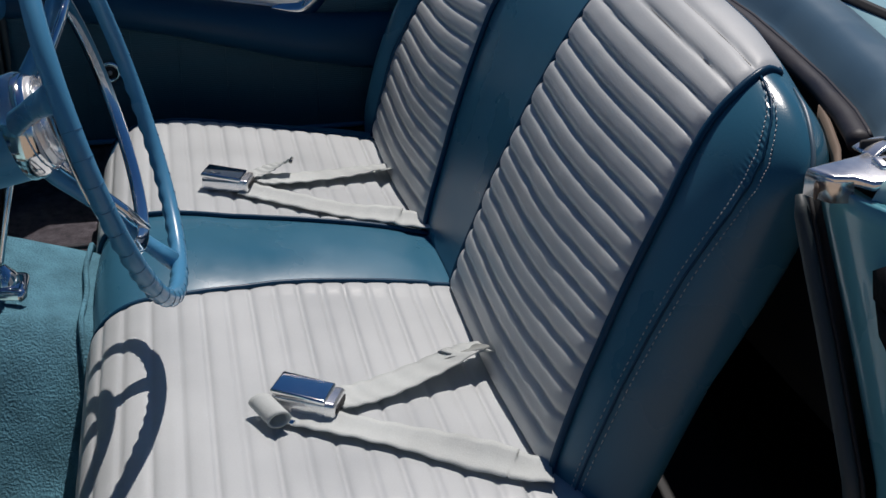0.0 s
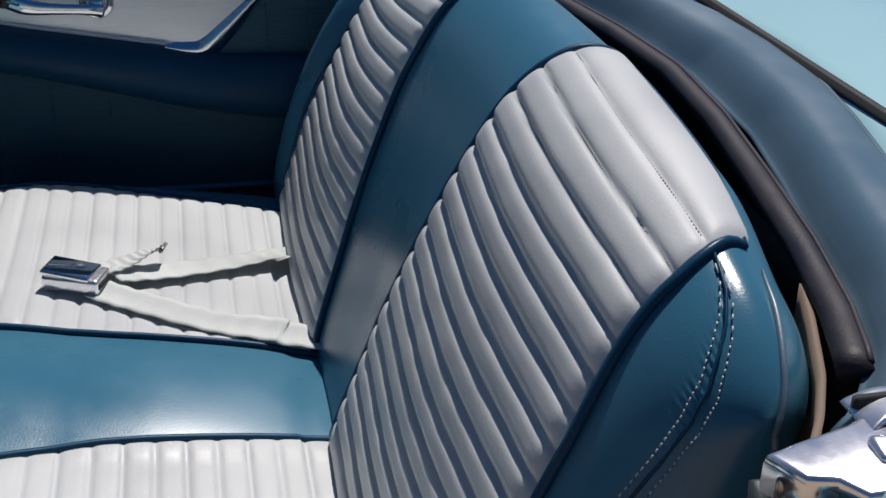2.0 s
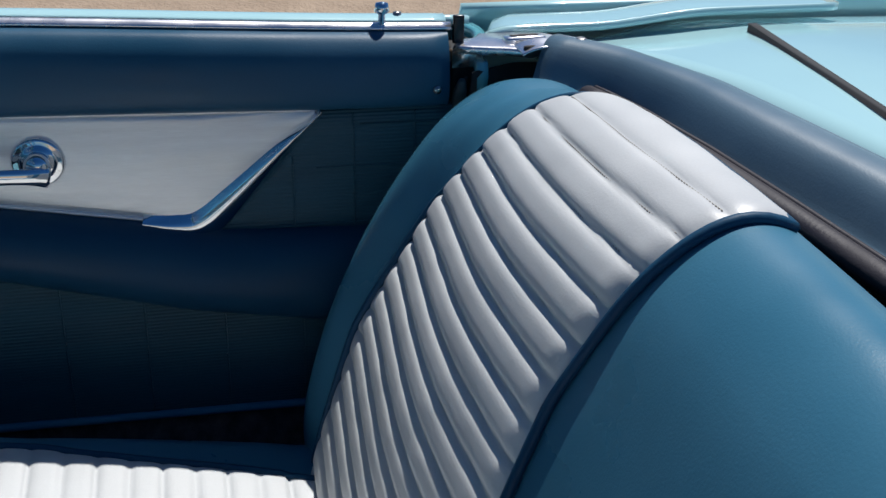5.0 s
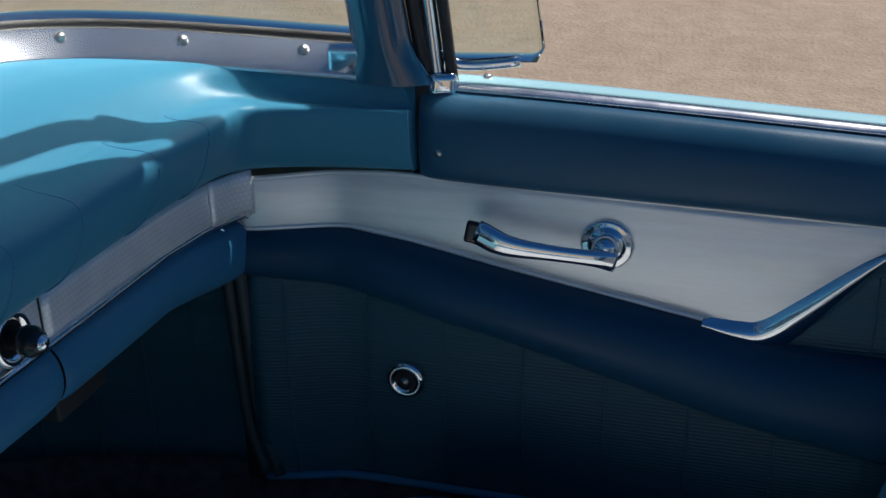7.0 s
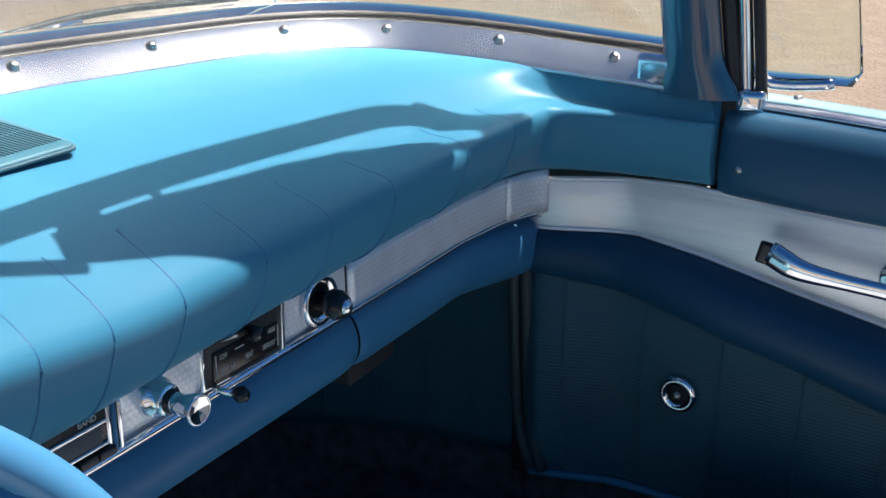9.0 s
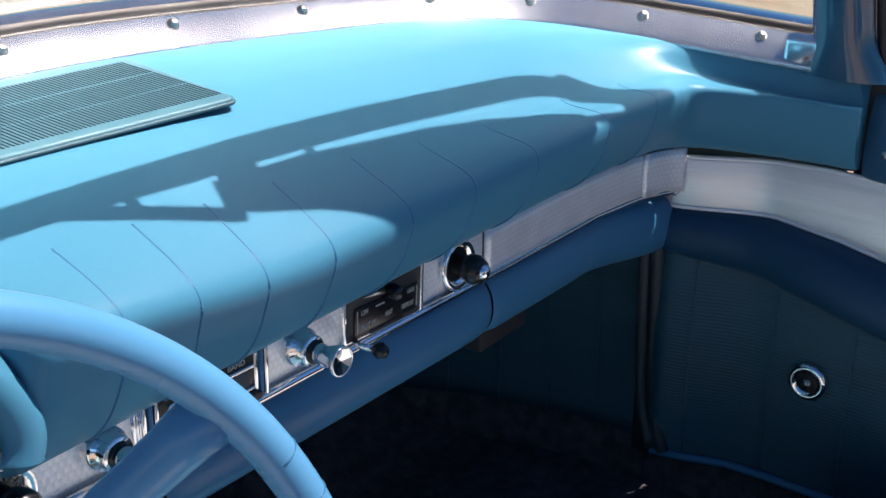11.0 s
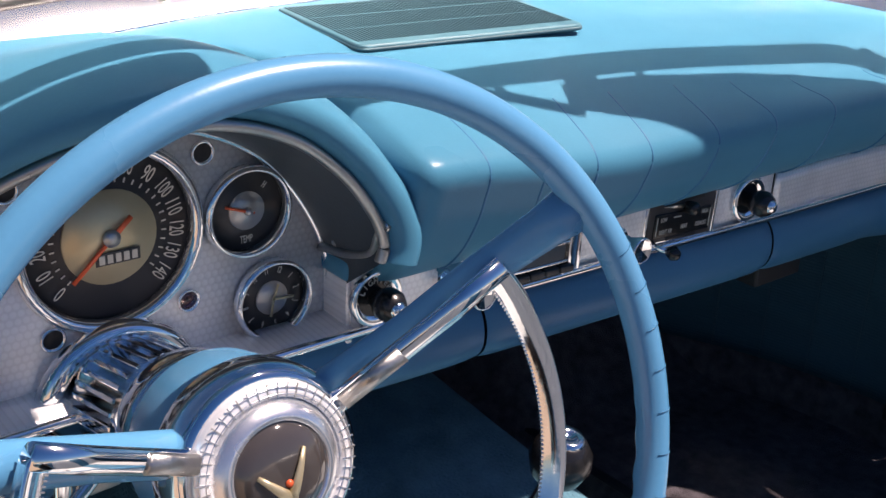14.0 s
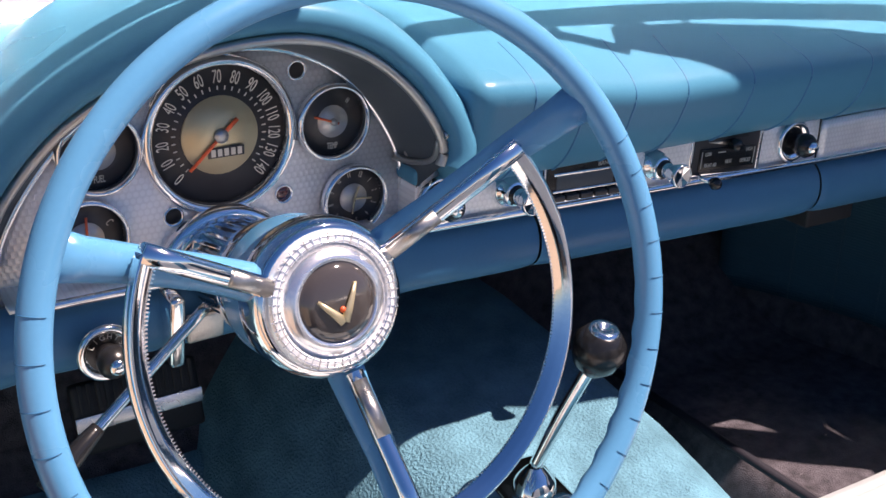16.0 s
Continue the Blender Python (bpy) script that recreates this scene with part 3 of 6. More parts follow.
# ---- bench seat ----


def settle(p):
    """The bench as it sits: a little higher at its rear, the back leaning further forward at the top."""
    x, y, z = p
    if z > 0.60:
        dy = interp(z, (0.60, 0.90), (0.012, 0.029))
        dz = interp(z, (0.60, 0.90), (0.024, 0.015 - 0.006 * smooth(-0.10, 0.30, x)))
    else:
        dy = interp(y, (0.10, 0.30, 0.40), (0.005, -0.006, -0.010))
        dz = interp(y, (0.10, 0.20, 0.31, 0.40), (0.032, 0.028, 0.023, 0.016))
        if y < 0.14:
            dy, dz = interp(z, (0.45, 0.60), (dy, 0.012)), interp(z, (0.45, 0.60), (dz, 0.024))
    return Vector((x - 0.016 - 0.035 * x, y + dy, z + dz))


BACK = ((0.112, 0.42), (0.092, 0.50), (0.048, 0.61), (0.002, 0.72), (-0.048, 0.825), (-0.092, 0.900), (-0.135, 0.937), (-0.175, 0.936),
        (-0.205, 0.904), (-0.198, 0.835), (-0.108, 0.64), (-0.020, 0.42))


def back_loop(s, x):
    y, z = spline(BACK, s)
    a = abs(x)
    k = 1 - 0.125 * (min(a, 0.6) / (0.48 if x < 0 else 0.52)) ** 3
    full = z
    if z > 0.6:
        z = 0.6 + (z - 0.6) * k
    belly = 0.010 * math.exp(-((a - 0.33) / 0.17) ** 2) * math.sin(math.pi * min(1, s / 0.62)) if s < 0.62 else 0
    y += belly
    if x > 0 and s < 0.62:
        y += 0.040 * smooth(0.555, 0.625, a) * math.sin(math.pi * min(1, s / 0.62))
    if x < 0:
        y += 0.016 * smooth(0.38, 0.53, a) * smooth(0.55, 0.68, s)
    t = (a - (0.515 if x < 0 else 0.595)) / (0.090 if x < 0 else 0.085)
    if t > 0:
        f = math.sqrt(max(0.0, 1 - min(1, t) ** (2.2 if x < 0 else 3.2)))
        top = 0.6 + 0.27 * k
        cz = min(z, top) - max(0.0, 0.10 - abs(z - top)) ** 2 / 0.40
        cy = interp(cz, (0.42, 0.64, 0.87), (0.050, -0.026, -0.128))
        if x < 0:
            mid = min(full, 0.87) - max(0.0, 0.10 - abs(full - 0.87)) ** 2 / 0.40
            cz = min(z, 0.6 + max(0.0, mid - 0.6) * k) if mid > 0.6 else z
            cy = spline(((0.052,), (-0.008,), (-0.070,), (-0.118,), (-0.140,)), min(1.0, max(0.0, (mid - 0.42) / 0.48)))[0]
        y, z = cy + (y - cy) * f, cz + (z - cz) * (0.35 + 0.65 * f)
    return settle((x, y, z))


def lifted(f, u, v, h, flip=1):
    """The point f(u, v) raised by h along the surface's normal."""
    e = 1e-3
    du = f(u + e, v) - f(u - e, v)
    dv = f(u, v + e) - f(u, v - e)
    n = du.cross(dv)
    n = n.normalized() if n.length > 1e-12 else Vector((0, 0, 1))
    return f(u, v) + n * (h * flip)


def arc_table(f, a, b, n=400):
    """Arc lengths along f between a and b."""
    pts = [f(a + (b - a) * i / n) for i in range(n + 1)]
    d = [0.0]
    for p, q in zip(pts, pts[1:]):
        d.append(d[-1] + (q - p).length)
    return [a + (b - a) * i / n for i in range(n + 1)], d


def pleat(d, total, width=0.0312, last=0.048):
    """Height of a row of stuffed pleats at the distance d; the last one is wider."""
    if d > total - last:
        t = (d - (total - last)) / last
    else:
        n = max(1, round((total - last) / width))
        t = (d / (total - last) * n) % 1.0
    return 0.0078 * (1 - abs(2 * t - 1) ** 3.6) ** 0.75 * (1 - 0.55 * smooth(total - 0.15, total - 0.03, d) * (last > 0.035))


seat = thing("bench_seat", (0, 0.15, 0.34), "blue and white vinyl bench seat with crosswise pleats", "seat")

SIDE_EDGES = {  # distances along the panel, its inner and outer edge
    -1: ((0.42, 0.50, 0.66, 0.82, 0.94), (0.085, 0.086, 0.098, 0.135, 0.165), (0.545, 0.548, 0.537, 0.524, 0.500)),
    1: ((0.42, 0.50, 0.66, 0.82, 0.94), (0.092, 0.098, 0.140, 0.165, 0.150), (0.560, 0.565, 0.580, 0.566, 0.500)),
}


def back_edge(side, z, s, which):
    zs, inner, outer = SIDE_EDGES[side]
    zz = z if s < 0.55 else 0.94
    x = interp(zz, zs, inner if which == 0 else outer)
    if s > 0.50 and which == 1:
        x -= 0.018 * smooth(0.50, 0.64, s)
    return side * x


SEAM = ((0.06, 0.15, 0.23, 0.30, 0.38, 0.43, 0.475, 0.51, 0.535, 0.555, 0.563, 0.568),
        (0.578, 0.577, 0.575, 0.575, 0.580, 0.581, 0.576, 0.563, 0.549, 0.527, 0.508, 0.492))


def build_seat_back():
    vs = lambda v: interp(v, (0, 0.25, 0.72, 1), (0, 0.38, 0.57, 1))

    def shell(u, v):
        x, s = -0.605 + 1.285 * u, vs(v)
        p = back_loop(s, x)
        if x < -0.48 and 0.36 < s < 0.565:
            # leather drawn into puckers beside the sewn edge
            d = interp(s, *SEAM) + x
            w = math.sin(2 * math.pi * s / 0.0105 + 2.5 * noise.noise(Vector((s * 40, 3, 1))))
            p += Vector((-0.4, 0.45, 0.75)) * (0.0007 * w * (0.6 + noise.noise(Vector((s * 60, 0, 7)))) * math.exp(-((d - 0.006) / 0.0055) ** 2) * smooth(0.36, 0.44, s) * smooth(0.565, 0.535, s))
        return p
    xs = lambda u: 0.55 * (0.5 - 0.5 * math.cos(math.pi * u)) + 0.45 * (0.5 - 0.5 * math.cos(math.pi * (0.5 - 0.5 * math.cos(math.pi * u))))
    part("seat_back", sheet(lambda u, v: shell(xs(u), v), 150, 220), VINYL_BLUE, seat, "blue vinyl seat back")
    for side in (-1, 1):
        s1 = 0.655
        ss, dd = arc_table(lambda s: back_loop(s, side * 0.33), 0.03, s1)
        total = dd[-1]

        def base(u, v):
            s = interp(v * total, dd, ss) if 0 <= v <= 1 else 0.03 + (s1 - 0.03) * v
            z = back_loop(s, side * 0.3).z
            a, b = back_edge(side, z, s, 0), back_edge(side, z, s, 1)
            return back_loop(s, a + (b - a) * u)

        def face(u, v):
            e = 2e-3
            uu, vv = min(max(u, e), 1 - e), min(max(v, e), 1 - e)
            du, dv = base(uu + e, vv) - base(uu - e, vv), base(uu, vv + e) - base(uu, vv - e)
            n = du.cross(dv).normalized() * -side
            edge = smooth(0.0, 0.035, u) * smooth(0.0, 0.035, 1 - u)
            sag = 0.006 * math.sin(math.pi * u) - 0.003
            h = 0.004 + pleat(min(max(v * total + sag, 0), total - 1e-6), total) * (0.25 + 0.75 * edge) - 0.003 * (1 - edge)
            return base(u, v) + n * (h + 0.0006 * noise.noise(base(u, v) * 30))
        part("pleated_back_panel", sheet(face, 44, 210), VINYL_WHITE, seat, "white vinyl back panel with crosswise pleats")
        # visible stitches in the uppermost seams
        bm = bmesh.new()
        step = (total - 0.048) / round((total - 0.048) / 0.0312)
        for d in (total - 0.048, total - 0.048 - step, total - 0.048 - 2 * step, total - 0.048 - 3 * step):
            for i in range(78):
                u = 0.04 + 0.92 * i / 78
                dip = (0.006 * math.sin(math.pi * u) - 0.003)
                a, b = face(u, (d - dip) / total), face(u + 0.006, (d - dip) / total)
                up = Vector((0, 0.35, 0.9)) * 0.0017
                w = (b - a).cross(up).normalized() * 0.0005
                q = [bm.verts.new(p) for p in (a - w + up * 0.2, a + w + up * 0.2, b + w + up * 0.2, b - w + up * 0.2, a + up, b + up)]
                for k in ((0, 3, 5, 4), (1, 4, 5, 2), (0, 4, 1), (3, 2, 5)):
                    bm.faces.new([q[n] for n in k])
        tagged(part("stitching", bm, STITCH, seat, "greyish stitches"), kind="stuff")
        loop = [base(0, v) for v in np.linspace(0, 1, 60)] + [base(u, 1) for u in np.linspace(0.03, 0.97, 30)] + [base(1, v) for v in np.linspace(1, 0, 60)]
        out = []
        for p in loop:
            c = Vector((p.x, -0.09 - 0.20 * (p.z - 0.42), min(p.z, 0.87)))
            out.append(p + (p - c).normalized() * 0.004)
        part("piping", tube(out, 0.0042, 8), VINYL_NAVY, seat, "dark blue piping")
        # twin-stitched seam down the outer side of the back
        rows = ((0.0, 0.0013, VINYL_NAVY), (-0.013, 0.0, VINYL_WHITE), (0.013, 0.0, VINYL_WHITE)) if side < 0 else ()
        for dx, r, m in rows:
            row = []
            for s in np.linspace(0.06, 0.568, 150):
                x = interp(s, *SEAM)
                q = lifted(lambda p, w: back_loop(w, -p), x + dx * interp(s, (0.06, 0.40, 0.50, 0.565), (0.35, 0.40, 0.62, 0.75)), s + 0.10 * dx * smooth(0.40, 0.55, s), 0.0006)
                row.append(q)
            if r:
                part("side_seam", tube([p + Vector((side * 0.0012, 0.0012, 0.0008)) for p in row], r, 6), m, seat)
            else:
                bm = bmesh.new()
                for a, b in list(zip(row, row[1:]))[::2]:
                    sub = tube([a + Vector((side * 0.001, 0.001, 0.0008)), b + Vector((side * 0.001, 0.001, 0.0008))], 0.0006, 5)
                    me = bpy.data.meshes.new("tmp")
                    sub.to_mesh(me)
                    sub.free()
                    bm.from_mesh(me)
                    bpy.data.meshes.remove(me)
                tagged(part("stitching", bm, m, seat, "pale stitches"), kind="stuff")


def build_back_welt():
    path = [lifted(lambda p, w: back_loop(w, -p), *spline(((0.500, 0.672), (0.536, 0.656), (0.570, 0.640), (0.586, 0.640), (0.598, 0.650), (0.6035, 0.68), (0.604, 0.74), (0.604, 0.80)), t), 0.0008)
            for t in np.linspace(0, 1, 50)]
    part("welt", tube(path, lambda t: 0.0026 * min(1, 0.3 + 5 * t), 8), VINYL_RAIL, seat, "pale welt round the rear of the back")


CUSH = ((0.02, 0.43), (0.06, 0.462), (0.16, 0.486), (0.30, 0.514), (0.40, 0.534), (0.48, 0.545), (0.545, 0.540), (0.585, 0.512),
        (0.598, 0.47), (0.594, 0.41), (0.585, 0.33))


def cush_line(s, x):
    y, z = spline(CUSH, s)
    a = abs(x)
    t = (a - (0.575 if x > 0 else 0.605)) / 0.07
    drop = 0.06 * max(0.0, t) ** 2.4
    hump = 0.020 * max(0.0, 1 - (a / 0.135) ** 2) * smooth(0.05, 0.3, s)
    dip = 0.010 * math.exp(-((a - 0.34) / 0.14) ** 2) * math.sin(math.pi * min(1, s / 0.6)) if s < 0.6 else 0
    y -= 0.03 * max(0, t) ** 2 * smooth(0.5, 0.7, s)
    return (x, y, z - drop + hump - dip)


def cush_loop(s, x):
    return settle(cush_line(s, x))


def build_cushion():
    part("cushion", sheet(lambda u, v: cush_loop(v, -0.672 + 1.317 * u), 110, 80), VINYL_BLUE, seat, "blue vinyl seat cushion")

    def under(u, v):
        return (-0.60 + 1.20 * u, 0.0 + 0.56 * v, 0.30)
    part("seat_base", sheet(under, 2, 2, thick=-0.04), MATT_BLACK, seat)
    for side in (-1, 1):
        s1 = 0.86
        ss, dd = arc_table(lambda s: cush_loop(s, side * 0.33), 0.0, s1)
        total = dd[-1]

        def base(u, v):
            s = interp(v * total, dd, ss)
            inner = interp(s, (0, 0.15, 0.35, 0.5, 0.86), (0.088, 0.092, 0.112, 0.138, 0.160))
            outer = interp(s, (0, 0.15, 0.35, 0.5, 0.62, 0.86), (0.525, 0.53, 0.565, 0.605, 0.61, 0.56) if side > 0 else (0.60, 0.605, 0.615, 0.62, 0.62, 0.58))
            corner = 0.07 * smooth(0.52, 0.72, s) ** 2 + (0.045 * smooth(0.36, 0.56, s) if side > 0 else 0)
            return cush_loop(s, side * (inner + (outer - corner - inner) * u))

        def face(u, v):
            e = 2e-3
            uu, vv = min(max(u, e), 1 - e), min(max(v, e), 1 - e)
            du, dv = base(uu + e, vv) - base(uu - e, vv), base(uu, vv + e) - base(uu, vv - e)
            n = du.cross(dv).normalized() * side
            edge = smooth(0.0, 0.03, u) * smooth(0.0, 0.03, 1 - u)
            h = 0.0035 + 0.48 * pleat(min(v * total, total - 1e-6), total, 0.0312, 0.03) * (0.35 + 0.65 * edge) - 0.002 * (1 - edge)
            return base(u, v) + n * (h + 0.0006 * noise.noise(base(u, v) * 26))
        part("pleated_cushion_panel", sheet(face, 44, 220), VINYL_WHITE, seat, "white vinyl cushion panel with crosswise pleats")
        loop = [base(0, v) for v in np.linspace(0, 1, 70)]
        part("piping", tube([p + Vector((0, 0.001, 0.004)) for p in loop], 0.0040, 8), VINYL_NAVY, seat, "dark blue piping")
        loop = [base(1, v) for v in np.linspace(0, 1, 70)]
        part("piping", tube([p + Vector((0, 0.001, 0.004)) for p in loop], 0.0040, 8), VINYL_NAVY, seat, "dark blue piping")


build_seat_back()
build_back_welt()
build_cushion()


CUSH_S = [0.015 * k for k in range(40)]
CUSH_Y = [spline(CUSH, t)[0] for t in CUSH_S]


def cushion_z(x, y):
    s = interp(y, CUSH_Y, CUSH_S)
    return cush_line(s, x)[2] + 0.009


def strap(path, width, parent, label=""):
    """Webbing along a path of (x, y, height over the cushion, twist)."""
    pts = [Vector(spline(path, t)[:3]) for t in np.linspace(0, 1, 36)]
    tw = [spline(path, t)[3] for t in np.linspace(0, 1, 36)]
    P = [settle((p.x, p.y, cushion_z(p.x, p.y) + p.z)) for p in pts]

    def f(u, v):
        k = min(int(v * 35), 34)
        r = v * 35 - k
        p = P[k].lerp(P[k + 1], r)
        d = (P[k + 1] - P[k]).normalized()
        s = d.cross(Vector((0, 0, 1))).normalized()
        n = s.cross(d)
        a = tw[k] + (tw[k + 1] - tw[k]) * r
        w = s * math.cos(a) + n * math.sin(a)
        return p + w * (width * (u - 0.5)) + n * (0.0008 * math.sin(60 * v) + 0.0015 * math.cos(u * 6.3))
    return part("strap", sheet(f, 6, 80, thick=0.0016), BELT, parent, label)


def buckle(m, parent):
    m = Matrix.Translation(settle(m.translation) - m.translation) @ m
    b = part("buckle", block((0.072, 0.046, 0.020), m @ pose(0, 0, 0.010), 0.005, 3), HAZY, parent, "chrome lift-cover buckle")
    part("buckle_lid", block((0.062, 0.047, 0.007), m @ pose(0.006, 0, 0.0220, 0, -5, 0), 0.003, 3), CHROME, b)
    part("buckle_slot", block((0.004, 0.036, 0.008), m @ pose(-0.0355, 0, 0.010), 0.001), MATT_BLACK, b)
    part("buckle_mark", block((0.018, 0.0012, 0.006), m @ pose(-0.012, -0.0232, 0.011), 0.0004), BLACK, b)
    return b


def build_belts():
    near = thing("seat_belt", (-0.40, 0.32, 0.53), "cream lap belt with a chrome buckle, fastened on the driver's cushion", "seat belt", "lap belts")
    strap(((-0.408, 0.322, 0.006, 0.0), (-0.385, 0.27, 0.006, 0.05), (-0.345, 0.195, 0.014, 0.15), (-0.312, 0.13, 0.026, 0.25), (-0.300, 0.085, 0.020, 0.2)), 0.048, near)
    strap(((-0.435, 0.375, 0.006, 0.0), (-0.462, 0.325, 0.006, 0.1), (-0.495, 0.25, 0.006, 0.05), (-0.540, 0.17, 0.010, -0.2), (-0.560, 0.10, 0.008, 0.1)), 0.045, near)
    zl = cushion_z(-0.445, 0.40) + 0.012

    def fold(u, v):
        a = 2 * math.pi * u
        p = Vector((-0.447, 0.396, zl)) + Vector((-0.40, 0.91, 0)) * (0.013 * math.cos(a)) + Vector((0, 0, 0.009 * math.sin(a) + 0.004 * v))
        return settle(p + Vector((0.91, 0.40, 0)) * (0.043 * (v - 0.5) + 0.003 * math.cos(a)))
    part("webbing_fold", sheet(fold, 24, 8, close_u=True, thick=0.0016), BELT, near, "folded loose end of the webbing")
    z = cushion_z(-0.38, 0.36)
    buckle(pose(-0.418, 0.352, z + 0.002, 6, -4, 66), near)
    part("adjuster", tube([settle((-0.440, 0.395, z + 0.012)), settle((-0.460, 0.372, z + 0.012))], 0.0035, 8), CHROME, near)

    far = thing("seat_belt", (0.25, 0.32, 0.53), "cream lap belt with a chrome buckle, fastened on the passenger cushion", "seat belt", "lap belts")
    strap(((0.262, 0.352, 0.010, 0.0), (0.285, 0.29, 0.008, 0.0), (0.325, 0.20, 0.008, 0.05), (0.355, 0.13, 0.012, 0.15), (0.37, 0.08, 0.012, 0.1)), 0.045, far)
    strap(((0.225, 0.375, 0.006, 0.0), (0.190, 0.32, 0.006, 0.0), (0.145, 0.23, 0.006, 0.0), (0.118, 0.15, 0.010, -0.15), (0.105, 0.08, 0.010, 0.0)), 0.045, far)
    strap(((0.262, 0.395, 0.012, 0.0), (0.290, 0.35, 0.012, 0.1), (0.310, 0.315, 0.022, 0.3), (0.318, 0.292, 0.028, 0.6)), 0.040, far, "loose end of the webbing")
    part("end_tip", tube([settle((0.298, 0.292, cushion_z(0.3, 0.3) + 0.030)), settle((0.338, 0.286, cushion_z(0.33, 0.3) + 0.022))], 0.0028, 8), STEEL_DULL, far)
    z = cushion_z(0.24, 0.40)
    buckle(pose(0.240, 0.400, z + 0.003, 3, -3, 72), far)


build_belts()

# ---- dashboard ----
dash = thing("dashboard", (0, 0.80, 0.80), "blue padded dashboard with an engine-turned metal strip, under the windscreen", "dashboard")
FACE = 0.765      # y of the metal strip
DIALS = 0.798     # y of the instrument face


def lift(x):
    """The strip and its fittings climb a little towards the instruments."""
    return interp(x, (-0.60, -0.48, -0.14, 0.345, 0.50), (0.006, 0.0150, 0.0155, 0.003, 0.0))


# lower lip of the pad in plan, right half, matched to the foot of the screen
LIP = ((0.0, 0.765), (0.10, 0.765), (0.21, 0.765), (0.335, 0.765), (0.46, 0.763), (0.555, 0.757), (0.612, 0.747), (0.645, 0.728),
       (0.664, 0.690), (0.678, 0.625), (0.684, 0.556))
ARCH = ((-0.500, 0.866), (-0.481, 0.899), (-0.440, 0.945), (-0.388, 0.980), (-0.335, 1.001), (-0.278, 1.006), (-0.228, 0.990),
        (-0.190, 0.961), (-0.165, 0.929), (-0.155, 0.905), (-0.158, 0.892))


def pad_section(u, v):
    """The pad's skin: u along the dashboard from -1 to 1, v from the lip over the roll to the screen."""
    a = abs(u)
    sg = -1 if u < 0 else 1
    lx, ly = spline(LIP, a)
    e = 1e-3
    t = np.array(spline(LIP, min(1, a + e))) - np.array(spline(LIP, max(0, a - e)))
    t = t / np.linalg.norm(t)
    nx, ny = t[1], -t[0]                       # towards the cabin
    foot = screen_foot(u)
    fx, fy, fz = abs(foot.x), foot.y - 0.004, foot.z - 0.006
    k = interp(a, (0, 0.38, 0.52, 0.64, 0.76, 0.88, 1.0), (1.0, 1.0, 0.86, 0.66, 0.52, 0.45, 0.42))
    back = 0.0
    if u < 0:                                   # the instrument housing stands here
        x = lx
        back = 0.125 * smooth(0.128, 0.160, x) * (1 - smooth(0.50, 0.56, x))
    zt = fz
    ctrl = [(0.0, 0.854), (0.016 * k, 0.859), (0.036 * k, 0.875), (0.052 * k, 0.902), (0.055 * k, 0.934)]
    pts = []
    for off, z in ctrl:
        zz = 0.850 + (z - 0.850) * (0.72 + 0.28 * k)
        pts.append((lx + nx * (off - back), ly + ny * (off - back), zz))
    for f, dz in ((0.03 - 0.03 * (1 - k), 0.040), (0.20, 0.016), (0.42, 0.006), (0.70, 0.003), (1.0, 0.0)):
        q = max(f, -0.2)
        base_x, base_y = lx - nx * back, ly - ny * back
        pts.append((base_x + (fx - base_x) * q + (nx * 0.012 * k if f < 0.1 else 0), base_y + (fy - base_y) * q + (ny * 0.012 * k if f < 0.1 else 0),
                    fz - dz * (0.8 + 0.2 * smooth(0.5, 0.95, k))))
    p = spline(pts, v)
    if u < 0:
        p[1] = max(p[1], 0.622)
    rise = smooth(-0.09, 0.13, -sg * p[0]) * math.sin(math.pi * min(1.0, max(0.0, (v - 0.10) / 0.58))) ** 1.3
    p[2] += 0.022 * rise                        # the pad swells up towards the instrument hood
    return Vector((sg * p[0], p[1], p[2]))


